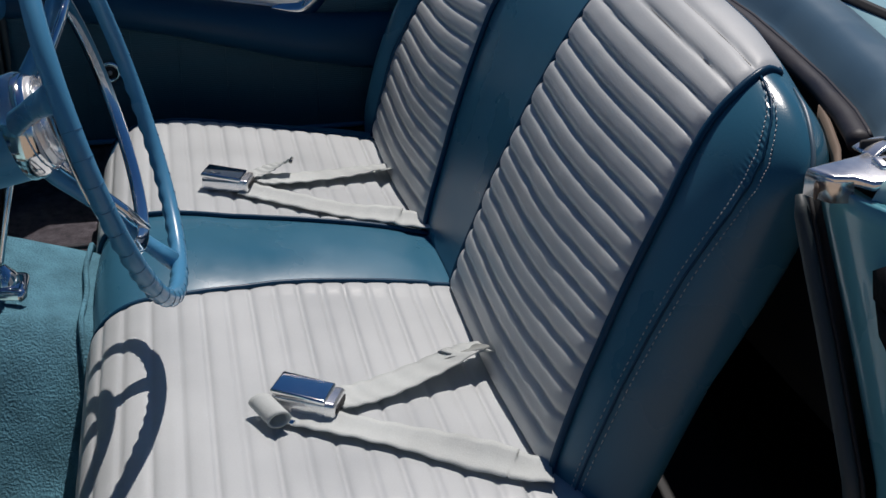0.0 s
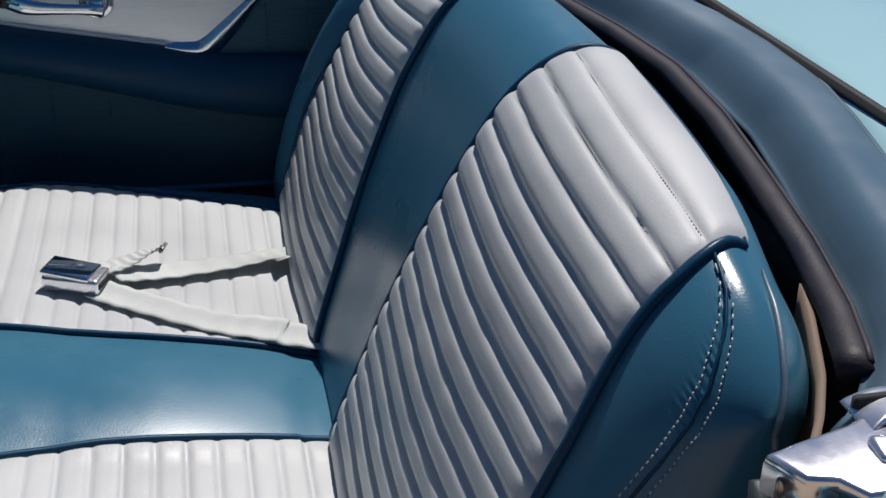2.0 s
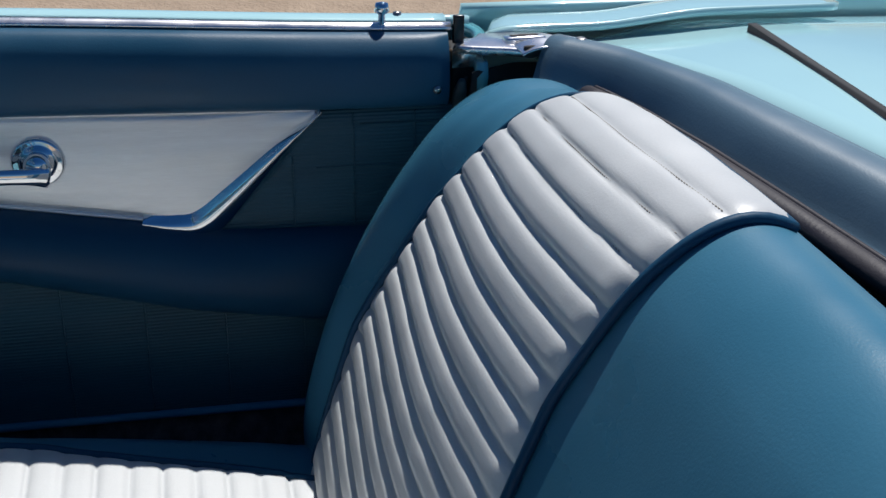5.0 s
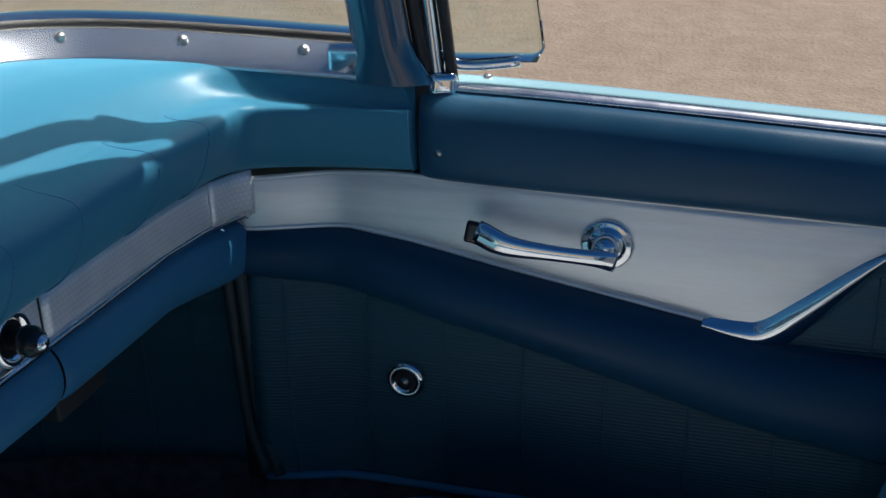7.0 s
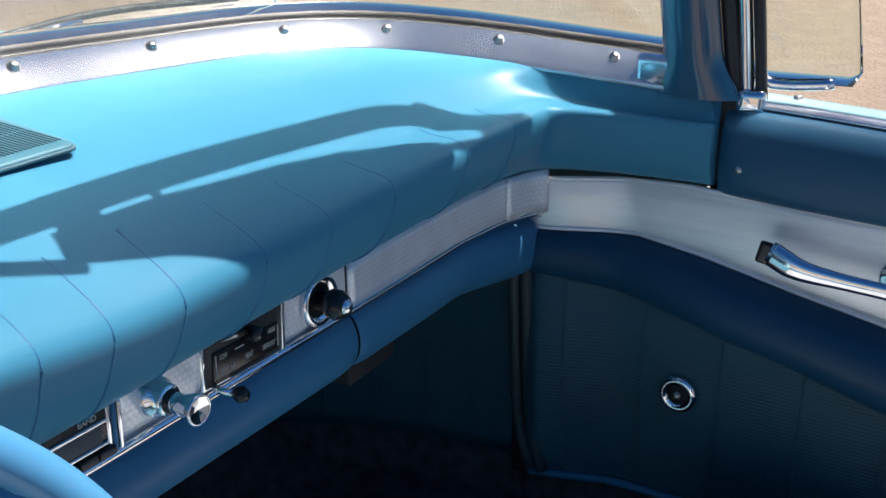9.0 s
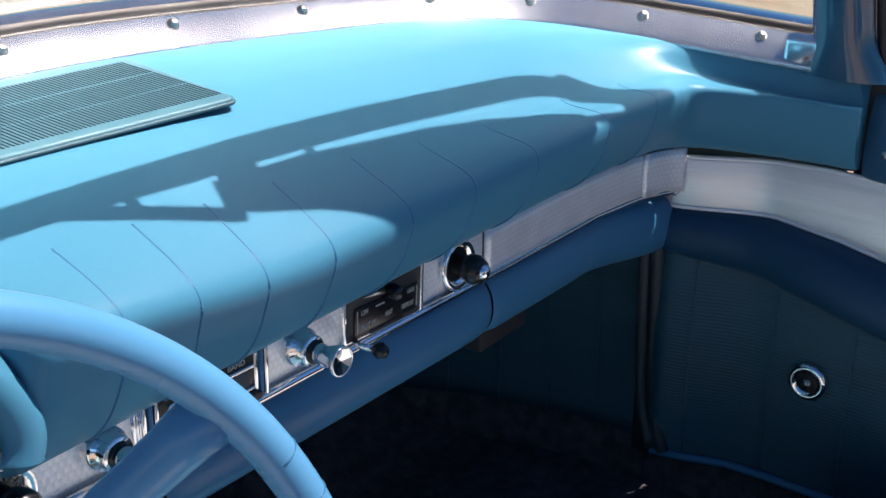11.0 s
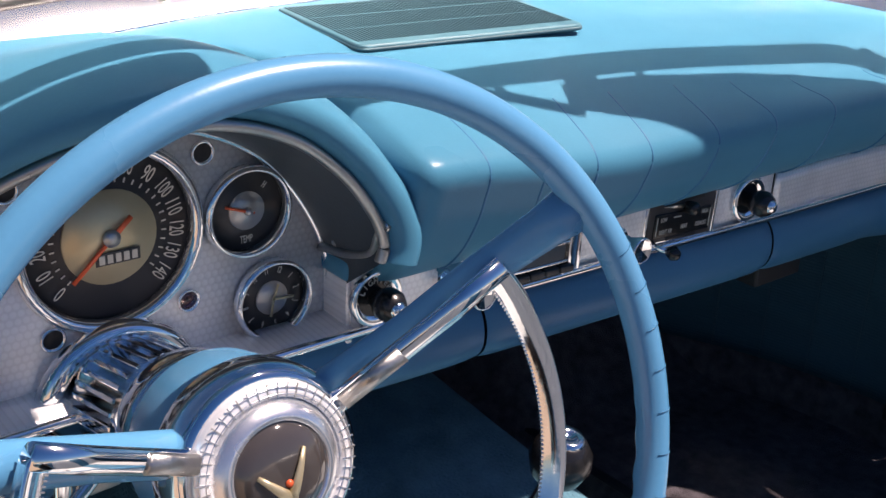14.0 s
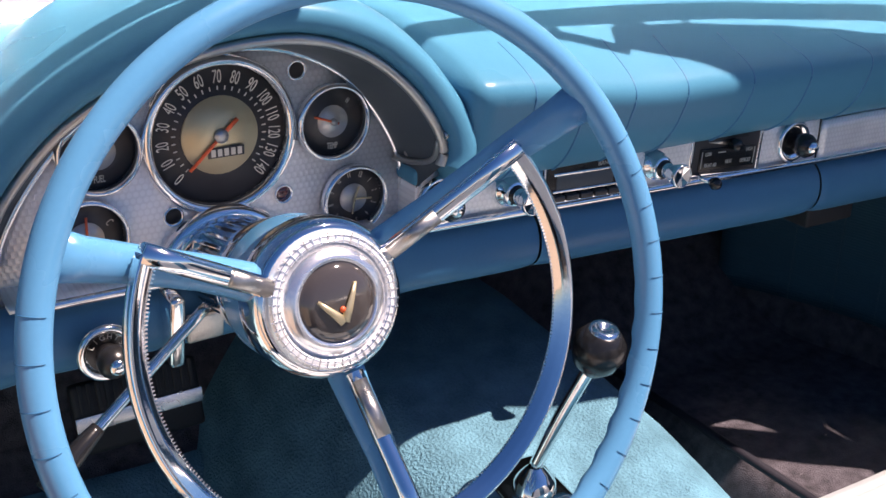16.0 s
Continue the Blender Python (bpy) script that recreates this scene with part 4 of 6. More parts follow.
def build_pad():
    def skin(u, v):
        s = 2 * u - 1
        return pad_section(s, v)
    part("upper_pad", sheet(skin, 200, 70), DASH_TOP, dash, "light blue upper dashboard pad")
    # welt seams over the roll
    for k, u in enumerate((-0.075, -0.02, 0.035, 0.095, 0.17, 0.235, 0.305, 0.40, 0.50)):
        row = [pad_section(u, v) for v in np.linspace(0.06, 0.56, 48)]
        part("pad_seam", tube([p + Vector((0.0015 * math.sin(5 * i / 48 + k), 0.0007, -0.0007)) for i, p in enumerate(row)], 0.0014, 6), DASH_BLUE, dash)
    # end of the pad over the door
    for sgn in (1, -1):
        edge = [pad_section(sgn, v) for v in np.linspace(0, 1, 40)]
        bm = bmesh.new()
        vs = [bm.verts.new(p) for p in edge] + [bm.verts.new((sgn * 0.70, edge[0].y, 0.95)), bm.verts.new((sgn * 0.70, edge[0].y, 0.85))]
        bm.faces.new(vs)
        part("pad_end", bm, DASH_TOP, dash)

    # metal strip from the instruments to the glove box, and on round the corner
    def strip(u, v):
        x = -0.150 + 0.489 * u
        return (x, FACE, 0.806 + lift(x) + 0.050 * v)
    part("metal_strip", sheet(strip, 40, 4, thick=-0.006), TURNED, dash, "engine-turned bright metal strip")

    def glove(u, v):
        p = spline(((0.3425, 0.765), (0.46, 0.765), (0.56, 0.759), (0.605, 0.752)), u)
        return (p[0], p[1] - 0.002, 0.807 + 0.046 * v)
    part("glove_box_lid", sheet(glove, 30, 4, thick=-0.006), TURNED, dash, "engine-turned glove box lid")

    def corner(u, v):
        p = spline(((0.607, 0.752), (0.636, 0.741), (0.655, 0.728)), u)
        return (p[0], p[1] - 0.004, 0.806 + 0.047 * v)
    part("corner_trim", sheet(corner, 12, 4, thick=-0.006), TURNED, dash)
    part("glove_box_gap", block((0.0025, 0.004, 0.05), pose(0.3407, FACE - 0.004, 0.834), 0.0005), MATT_BLACK, dash)
    bead = [Vector((x, FACE - 0.009, 0.8065 + lift(x))) for x in np.linspace(-0.49, 0.53, 40)]
    bead += [Vector((*spline(((0.56, 0.753), (0.605, 0.746), (0.652, 0.726)), t), 0.8055)) for t in np.linspace(0, 1, 12)]
    part("lower_bead", tube(bead, 0.0038, 8), CHROME, dash, "chrome bead under the strip")

    part("corner_gap", block((0.005, 0.008, 0.056), pose(0.6555, 0.7325, 0.826), 0.001), MATT_BLACK, dash)
    # added black blocks shut out daylight where pad and door leave gaps
    part("pad_gap_filler", block((0.030, 0.022, 0.120), pose(0.708, 0.551, 0.892), 0.003), MATT_BLACK, dash)
    part("pad_gap_filler", block((0.030, 0.190, 0.026), pose(0.704, 0.655, 0.862), 0.003), MATT_BLACK, dash)
    # padded roll below, in three lengths
    def roll(x0, x1, name):
        def f(u, v):
            x = x0 + (x1 - x0) * u
            bend = smooth(0.53, 0.66, x)
            y0 = FACE - 0.030 * bend
            t = v * 1.25 * math.pi - 0.12 * math.pi
            r = 0.0325
            y = y0 + 0.020 - (r - 0.004) * max(0.0, math.sin(t)) ** 0.8
            z = 0.7685 + r * 1.02 * math.cos(t) - 0.004 * bend + lift(x) * (1.0 + 0.35 * smooth(0.0, 0.9, -math.cos(t)))
            end = 1 - 0.10 * (abs(2 * u - 1) ** 24)
            return (x, y0 + 0.020 + (y - y0 - 0.020) * end, 0.7685 + (z - 0.7685) * end)
        part(name, sheet(f, 60, 24), DASH_BLUE, dash, "blue padded roll under the strip")
    roll(-0.66, -0.022, "lower_roll")
    roll(-0.019, 0.356, "lower_roll")
    roll(0.359, 0.662, "lower_roll")

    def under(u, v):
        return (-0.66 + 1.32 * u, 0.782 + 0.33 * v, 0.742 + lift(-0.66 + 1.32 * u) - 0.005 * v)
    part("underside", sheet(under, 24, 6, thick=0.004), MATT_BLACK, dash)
    # speaker grille on the top
    outline = []
    for (x, y), (p, q) in zip(((-0.082, 0.0), (0.140, -0.018), (0.157, 0.125), (-0.072, 0.140)), ((1, 1), (-1, 1), (-1, -1), (1, -1))):
        r = 0.009
        ring = [(x + p * r * (1 - math.cos(a)), y + q * r * (1 - math.sin(a))) for a in np.linspace(0, math.pi / 2, 6)]
        outline += ring if p * q > 0 else ring[::-1]
    tray = pose(0, 0.853, 0.9985, 1.2, 0, 0)
    g = part("speaker_grille", plate(outline, tray, 0.0045, 0.0022), GRILLE, dash, "faded teal slotted speaker grille")
    part("grille_edge", tube([tray @ Vector((x, y, 0.0008)) for x, y in outline], 0.0016, 6, closed=True), GRILLE_SLOT, g, "dark teal edge")
    for f, h in ((0.055, 0.28), (0.35, 0.29), (0.66, 0.29)):
        for k in range(62):
            x = -0.074 + k * 0.00345
            y = 0.853 - 0.012 + 0.136 * (f + h / 2) - 0.08 * (x - 0.034) + 0.008
            part("slit", block((0.0012, 0.136 * h, 0.0006), pose(x + 0.004 + 0.012 * (f + h / 2 - 0.5), y, 1.0034 + 0.021 * (y - 0.853), 1.2, 0, -4.5), 0), GRILLE_SLOT, g, smooth=False)


build_pad()


def arch_point(t, grow=0.0):
    x, z = spline(ARCH, t)
    e = 1e-3
    d = np.array(spline(ARCH, min(1, t + e))) - np.array(spline(ARCH, max(0, t - e)))
    d = d / np.linalg.norm(d)
    return x - d[1] * grow, z + d[0] * grow


def build_cluster():
    dome = [spline(((-0.494, 0.806), (-0.492, 0.850), (-0.470, 0.893), (-0.430, 0.938), (-0.375, 0.968), (-0.315, 0.985), (-0.262, 0.982), (-0.212, 0.958), (-0.176, 0.918),
                    (-0.152, 0.866), (-0.150, 0.806)), t) for t in np.linspace(0, 1, 60)]
    part("instrument_face", plate([(x, z) for x, z in dome], Matrix(((1, 0, 0, 0), (0, 0, -1, DIALS), (0, 1, 0, 0), (0, 0, 0, 1))), 0.003), TURNED, dash,
         "engine-turned instrument face")
    part("face_bead", tube([Vector((x, DIALS - 0.006, z)) for x, z in dome[5:-4]], 0.003, 8), CHROME, dash)
    # bridge between the recessed face and the strip
    def shelf(u, v):
        return (-0.494 + 0.345 * u, DIALS - 0.040 * v, 0.8205 + 0.002 * (1 - v))
    part("face_shelf", sheet(shelf, 10, 3, thick=0.003), TURNED, dash)
    part("face_side", block((0.006, 0.036, 0.056), pose(-0.150, 0.783, 0.832), 0.002), TURNED, dash)

    # hood: grey lining, bright lip, blue roll; it is flush with the face at its outer end
    def lip_y(u):
        return DIALS - 0.012 + (0.734 - DIALS) * smooth(0.10, 0.55, u)

    def lining(u, v):
        x0, z0 = spline(dome[4:-3], u)
        x1, z1 = arch_point(u)
        y = DIALS - 0.004 + (lip_y(u) - DIALS) * v
        return (x0 + (x1 - x0) * v, y, z0 + (z1 - z0) * v)
    part("hood_lining", sheet(lining, 70, 10), HOOD_GREY, dash, "dark grey hood lining")
    part("hood_lip", tube([Vector((arch_point(t)[0], lip_y(t) - 0.002, arch_point(t)[1])) for t in np.linspace(0, 1, 80)], 0.0042, 8), STEEL_DULL, dash, "bright lip of the instrument hood")

    def hood(u, v):
        g, y = spline(((0.003, 0.722), (0.011, 0.712), (0.024, 0.714), (0.033, 0.735), (0.036, 0.775), (0.034, 0.84), (0.026, 0.92), (0.012, 0.985)), v)
        y = min(0.985, y + (lip_y(u) - 0.722) * (1 - v) ** 0.7)
        x, z = arch_point(u, g)
        z = z - max(0.0, z - 1.003) * smooth(0.78, 0.99, y) * 0.95
        if u > 0.75:
            f = (u - 0.75) / 0.25
            x += 0.016 * f * v
        return (x, y, z)
    part("instrument_hood", sheet(hood, 90, 40), DASH_TOP, dash, "blue padded instrument hood")
    part("hood_foot", block((0.030, 0.044, 0.018), pose(-0.140, 0.784, 0.866), 0.008, 4), DASH_TOP, dash)
    # folded end of the lip
    part("lip_tab", tube([Vector(p) for p in line(((-0.155, 0.722, 0.912), (-0.152, 0.735, 0.893), (-0.153, 0.762, 0.882), (-0.156, 0.792, 0.878)), 14)], 0.006, 8, flat=0.5), STEEL_DULL, dash, "bent steel end of the hood lip")
    for p in ((-0.155, 0.720, 0.917), (-0.153, 0.778, 0.886)):
        part("screw", lathe([(0.0045, 0), (0.004, 0.002), (0.0, 0.003)], facing(*p, (-0.3, -1, 0.3)), 12), STEEL_DULL, dash)


build_cluster()
OUT = (0, -1, 0)


def dial(x, z, r, name, words, centre, needle=None, label=""):
    m = facing(x, DIALS - 0.003, z, OUT)
    d = part(name, lathe([(0, 0.0015), (r * 0.97, 0.0015), (r * 0.97, 0)], m, 40), GAUGE_BLACK, dash, label)
    part("bezel", lathe([(r, 0), (r * 1.10, 0.001), (r * 1.12, 0.006), (r * 1.06, 0.011), (r * 0.99, 0.010), (r * 0.965, 0.002)], m, 48), CHROME, d, "chrome bezel")
    if centre:
        part("dial_centre", lathe([(0, 0.004), (centre[0], 0.004), (centre[0], 0.002)], m, 36), centre[1], d)
    if needle is not None:
        part("needle", block((0.0018 if r < 0.04 else 0.0026, r * 0.80, 0.0012), m @ pose(0, 0, 0.0062, 0, 0, needle) @ pose(0, r * 0.24, 0), 0), RED, d)
        part("needle_hub", lathe([(r * 0.10, 0.005), (r * 0.10, 0.0075), (0, 0.008)], m, 16), STEEL_DULL, d)
    for txt, ang, rad, size in words:
        a = radians(ang)
        letters("numeral", txt, size, m @ pose(rad * r * math.sin(a), rad * r * math.cos(a), 0.0022, 0, 0, -ang if len(txt) < 4 else 0) @ Matrix.Diagonal((0.60, 1.15, 1, 1)), IVORY, d)
    return d, m


speed_words = [(str(10 * k), -132 + 264 * k / 14, 0.80, 0.0128) for k in range(15)]
speedo, ms = dial(-0.316, 0.920, 0.0575, "speedometer", speed_words, (0.0315, GOLD), 133, "speedometer with ivory numerals and a gold centre")
for k in range(29):
    a = radians(-132 + 264 * k / 28)
    part("tick", block((0.0009, 0.0032, 0.0006), ms @ pose(0.0375 * math.sin(a), 0.0375 * math.cos(a), 0.0022, 0, 0, -math.degrees(a)), 0), IVORY, speedo, smooth=False)
part("odometer", block((0.030, 0.0085, 0.0012), ms @ pose(0.004, -0.0135, 0.0048), 0.0004), GAUGE_BLACK, speedo)
for k in range(5):
    part("odometer_bar", block((0.0035, 0.0058, 0.0006), ms @ pose(-0.007 + 0.0055 * k, -0.0135, 0.0057), 0), IVORY, speedo, smooth=False)
part("second_needle", block((0.0032, 0.017, 0.0012), ms @ pose(0, 0, 0.0068, 0, 0, -47) @ pose(0, 0.010, 0), 0), RED, speedo)
dial(-0.218, 0.918, 0.0295, "temperature_gauge", [("TEMP", 180, 0.72, 0.0068), ("H", 42, 0.72, 0.006)], (0.0135, SILVER_DIAL), 70, "temperature gauge lettered TEMP")
clock, mc = dial(-0.199, 0.848, 0.0275, "clock", [(str(h), 30 * h + 20, 0.76, 0.0062) for h in (12, 1, 2, 3, 4, 5, 6, 7, 8, 9, 10, 11)], (0.0125, SILVER_DIAL), None, "dashboard clock with gilt hands")
for ang, ln in ((95, 0.017), (20, 0.012), (190, 0.014)):
    part("clock_hand", block((0.0016, ln, 0.001), mc @ pose(0, 0, 0.006, 0, 0, -ang) @ pose(0, ln * 0.45, 0), 0), GOLD, clock)
dial(-0.412, 0.920, 0.0295, "fuel_gauge", [("FUEL", 180, 0.72, 0.0068)], (0.0135, SILVER_DIAL), 70, "fuel gauge lettered FUEL")
dial(-0.426, 0.853, 0.0295, "charge_gauge", [("C", 60, 0.72, 0.008), ("D", -60, 0.72, 0.008)], (0.0135, SILVER_DIAL), 0, "charge gauge with a silver centre")
for (x, z, m) in ((-0.249, 0.964, MATT_BLACK), (-0.357, 0.859, MATT_BLACK), (-0.263, 0.862, RED_LENS), (-0.378, 0.962, MATT_BLACK)):
    w = part("warning_lamp", lathe([(0, 0.001), (0.0065, 0.001), (0.0068, 0)], facing(x, DIALS - 0.003, z, OUT), 20), m, dash, "small indicator lamp hole")
    part("rim", lathe([(0.0066, 0), (0.0085, 0.0008), (0.0085, 0.003), (0.007, 0.0035), (0.0064, 0.001)], facing(x, DIALS - 0.003, z, OUT), 20), CHROME, w)


def knob(x, z, style, y=FACE - 0.006):
    m = facing(x, y, z, OUT)
    if style == "crystal":
        m = m @ Matrix.Diagonal((1, 1, 0.86, 1))
        k = part("control_knob", lathe([(0, 0.022), (0.0072, 0.022), (0.0076, 0.029), (0.0070, 0.030), (0.0085, 0.036), (0.0112, 0.046), (0.0114, 0.050), (0.0104, 0.0515), (0.0098, 0.0508)], m, 26), CHROME, dash, "flared chrome radio knob on a stepped collar")
        part("collar", lathe([(0.0, 0.020), (0.0105, 0.020), (0.0115, 0.0185), (0.0115, 0.010), (0.0140, 0.009), (0.0146, 0.003), (0.0155, 0)], m, 28), CHROME, k)
        part("washer", lathe([(0.0, 0.0232), (0.0088, 0.0232), (0.0088, 0.0198)], m, 20), BLACK, k)
        part("cap", lathe([(0.0, 0.0492), (0.0050, 0.0500), (0.0098, 0.0510)], m, 8), CHROME, k, smooth=False)
    else:
        k = part("control_knob", lathe([(0.008, 0.0), (0.0075, 0.008), (0.0095, 0.010), (0.0125, 0.016), (0.0125, 0.023), (0.009, 0.029), (0.004, 0.032), (0, 0.032)], m, 24), BLACK, dash, "black control knob with a bright tip")
        part("bezel", lathe([(0.0155, 0), (0.0225, 0.001), (0.0230, 0.004), (0.0200, 0.0075), (0.0152, 0.003)], m, 30), CHROME, k)
        part("bezel_disc", lathe([(0, 0.0025), (0.0155, 0.0025)], m, 30), BLACK, k)
        part("tip", lathe([(0.0065, 0.0305), (0.005, 0.0335), (0, 0.0345)], m, 18), CHROME, k)
    return k, m


lighter, ml = knob(-0.134, 0.846, "black")
for i, ch in enumerate("LIGHTER"):
    a = radians(-66 + 22 * i)
    letters("lettering", ch, 0.0062, ml @ pose(0.0126 * math.sin(a), 0.0126 * math.cos(a), 0.003, 0, 0, -math.degrees(a)), IVORY, lighter)
knob(-0.064, 0.844, "crystal")
knob(0.107, 0.841, "crystal")
knob(0.298, 0.837, "black")
lamp_switch, mls = knob(-0.432, 0.782, "black", FACE - 0.020)
for i, ch in enumerate("LIGHTS"):
    a = radians(-62 + 25 * i)
    letters("lettering", ch, 0.006, mls @ pose(0.0126 * math.sin(a), 0.0126 * math.cos(a), 0.003, 0, 0, -math.degrees(a)), IVORY, lamp_switch)


def build_radio():
    m = facing(0.016, FACE - 0.007, 0.8415, OUT) @ pose(0, 0, 0, 0, 0, -2)
    r = part("radio", block((0.118, 0.044, 0.008), m, 0.003), CHROME, dash, "push-button radio with a dark dial")
    part("radio_face", block((0.104, 0.036, 0.004), m @ pose(0, 0, 0.004), 0.0015), BLACK, r)
    part("radio_dial", block((0.066, 0.013, 0.002), m @ pose(0.004, 0.000, 0.0062), 0.0008), HOOD_GREY, r)
    part("dial_frame", block((0.074, 0.0028, 0.004), m @ pose(0.004, 0.0085, 0.0062), 0.001), CHROME, r)
    part("dial_frame", block((0.074, 0.0028, 0.004), m @ pose(0.004, -0.0080, 0.0062), 0.001), CHROME, r)
    for k in range(5):
        part("push_button", block((0.0145, 0.0055, 0.008), m @ pose(-0.028 + 0.0165 * k, -0.0140, 0.007), 0.001), GAUGE_BLACK, r)
    for s in (-1, 1):
        for k in range(3):
            part("radio_rib", block((0.0035, 0.036, 0.004), m @ pose(s * (0.043 + 0.005 * k), 0, 0.006), 0.001), CHROME if k != 1 else DASH_BLUE, r)
    letters("lettering", "BAND", 0.0058, m @ pose(0.026, 0.0135, 0.0065), IVORY, r)


def build_heater():
    m = facing(0.202, FACE - 0.007, 0.8400, OUT) @ pose(0, 0, 0, 0, 0, -3.5)
    h = part("heater_panel", block((0.098, 0.046, 0.008), m, 0.002), CHROME, dash, "heater control panel with black face")
    part("panel_face", block((0.091, 0.041, 0.003), m @ pose(-0.0005, 0.0, 0.0035), 0.001), GAUGE_BLACK, h)
    part("panel_edge", block((0.0022, 0.040, 0.004), m @ pose(0.0415, 0.0, 0.005), 0.0008), HAZY, h)
    part("legend_plate", block((0.076, 0.022, 0.0022), m @ pose(-0.001, -0.005, 0.0052), 0.0006), BLACK, h, "raised black legend plate")
    part("slider_slot", block((0.050, 0.0035, 0.002), m @ pose(0.0, 0.0165, 0.0048), 0.0004), MATT_BLACK, h)
    wedge = [(-0.030, 0.0125), (-0.004, 0.0085), (0.004, 0.0125)]
    part("slider_plate", plate(wedge, m @ pose(0, 0, 0.0052), 0.0012), STEEL_DULL, h)
    part("slider_knob", lathe([(0.0045, 0), (0.0058, 0.003), (0.0062, 0.010), (0.0045, 0.0125), (0, 0.0128)], m @ pose(0.002, 0.0095, 0.005), 18), BLACK, h)
    for txt, x, y in (("LOW", -0.028, 0.0005), ("HIGH", 0.028, 0.0015), ("RIGHT AIR", -0.0235, -0.0110), ("HEAT", 0.001, -0.0090), ("DEFROST", 0.0245, -0.0095)):
        letters("lettering", txt, 0.0050, m @ pose(x, y, 0.0065) @ Matrix.Diagonal((0.72, 1.15, 1, 1)), IVORY, h)
    for x in (-0.0365, 0.0355):
        part("end_mark", block((0.0008, 0.017, 0.0006), m @ pose(x, -0.005, 0.0065), 0), IVORY, h, smooth=False)
    part("dash_mark", block((0.010, 0.0011, 0.0006), m @ pose(-0.010, 0.0015, 0.0065), 0), IVORY, h, smooth=False)
    part("lever_slot", block((0.040, 0.0035, 0.002), m @ pose(0.000, -0.0185, 0.0048), 0.0005), MATT_BLACK, h)
    part("lever", tube([m @ Vector((-0.038, -0.0185, 0.003)), m @ Vector((-0.041, -0.0205, 0.012)), m @ Vector((-0.036, -0.0220, 0.022))], 0.0026, 8), CHROME, h)
    part("lever_knob", lathe([(0.0, -0.0066), (0.0045, -0.0050), (0.0066, 0.0), (0.0045, 0.0050), (0, 0.0066)], m @ pose(-0.034, -0.0225, 0.027), 18), BLACK, h)


build_radio()
build_heater()
part("ash_tray", block((0.075, 0.05, 0.030), pose(0.40, 0.80, 0.735), 0.003), MATT_BLACK, dash)

# ---- steering wheel and column ----
WHEEL_C = Vector((-0.3242, 0.5171, 0.8763))
WHEEL_N = Vector((-0.0386, -1.0, 0.2586)).normalized()
WHEEL_R = 0.2045
wheel = thing("steering_wheel", WHEEL_C + WHEEL_N * -0.05, "blue three-spoke steering wheel with a chrome horn ring on its column", "steering wheel")
MW = facing(*WHEEL_C, WHEEL_N)
HUB = -0.074      # the hub sits below the rim's plane


def on_wheel(r, deg, h=0.0):
    """A point in the wheel's plane: degrees clockwise from its top."""
    a = radians(deg)
    return MW @ Vector((r * math.sin(a), r * math.cos(a), h))


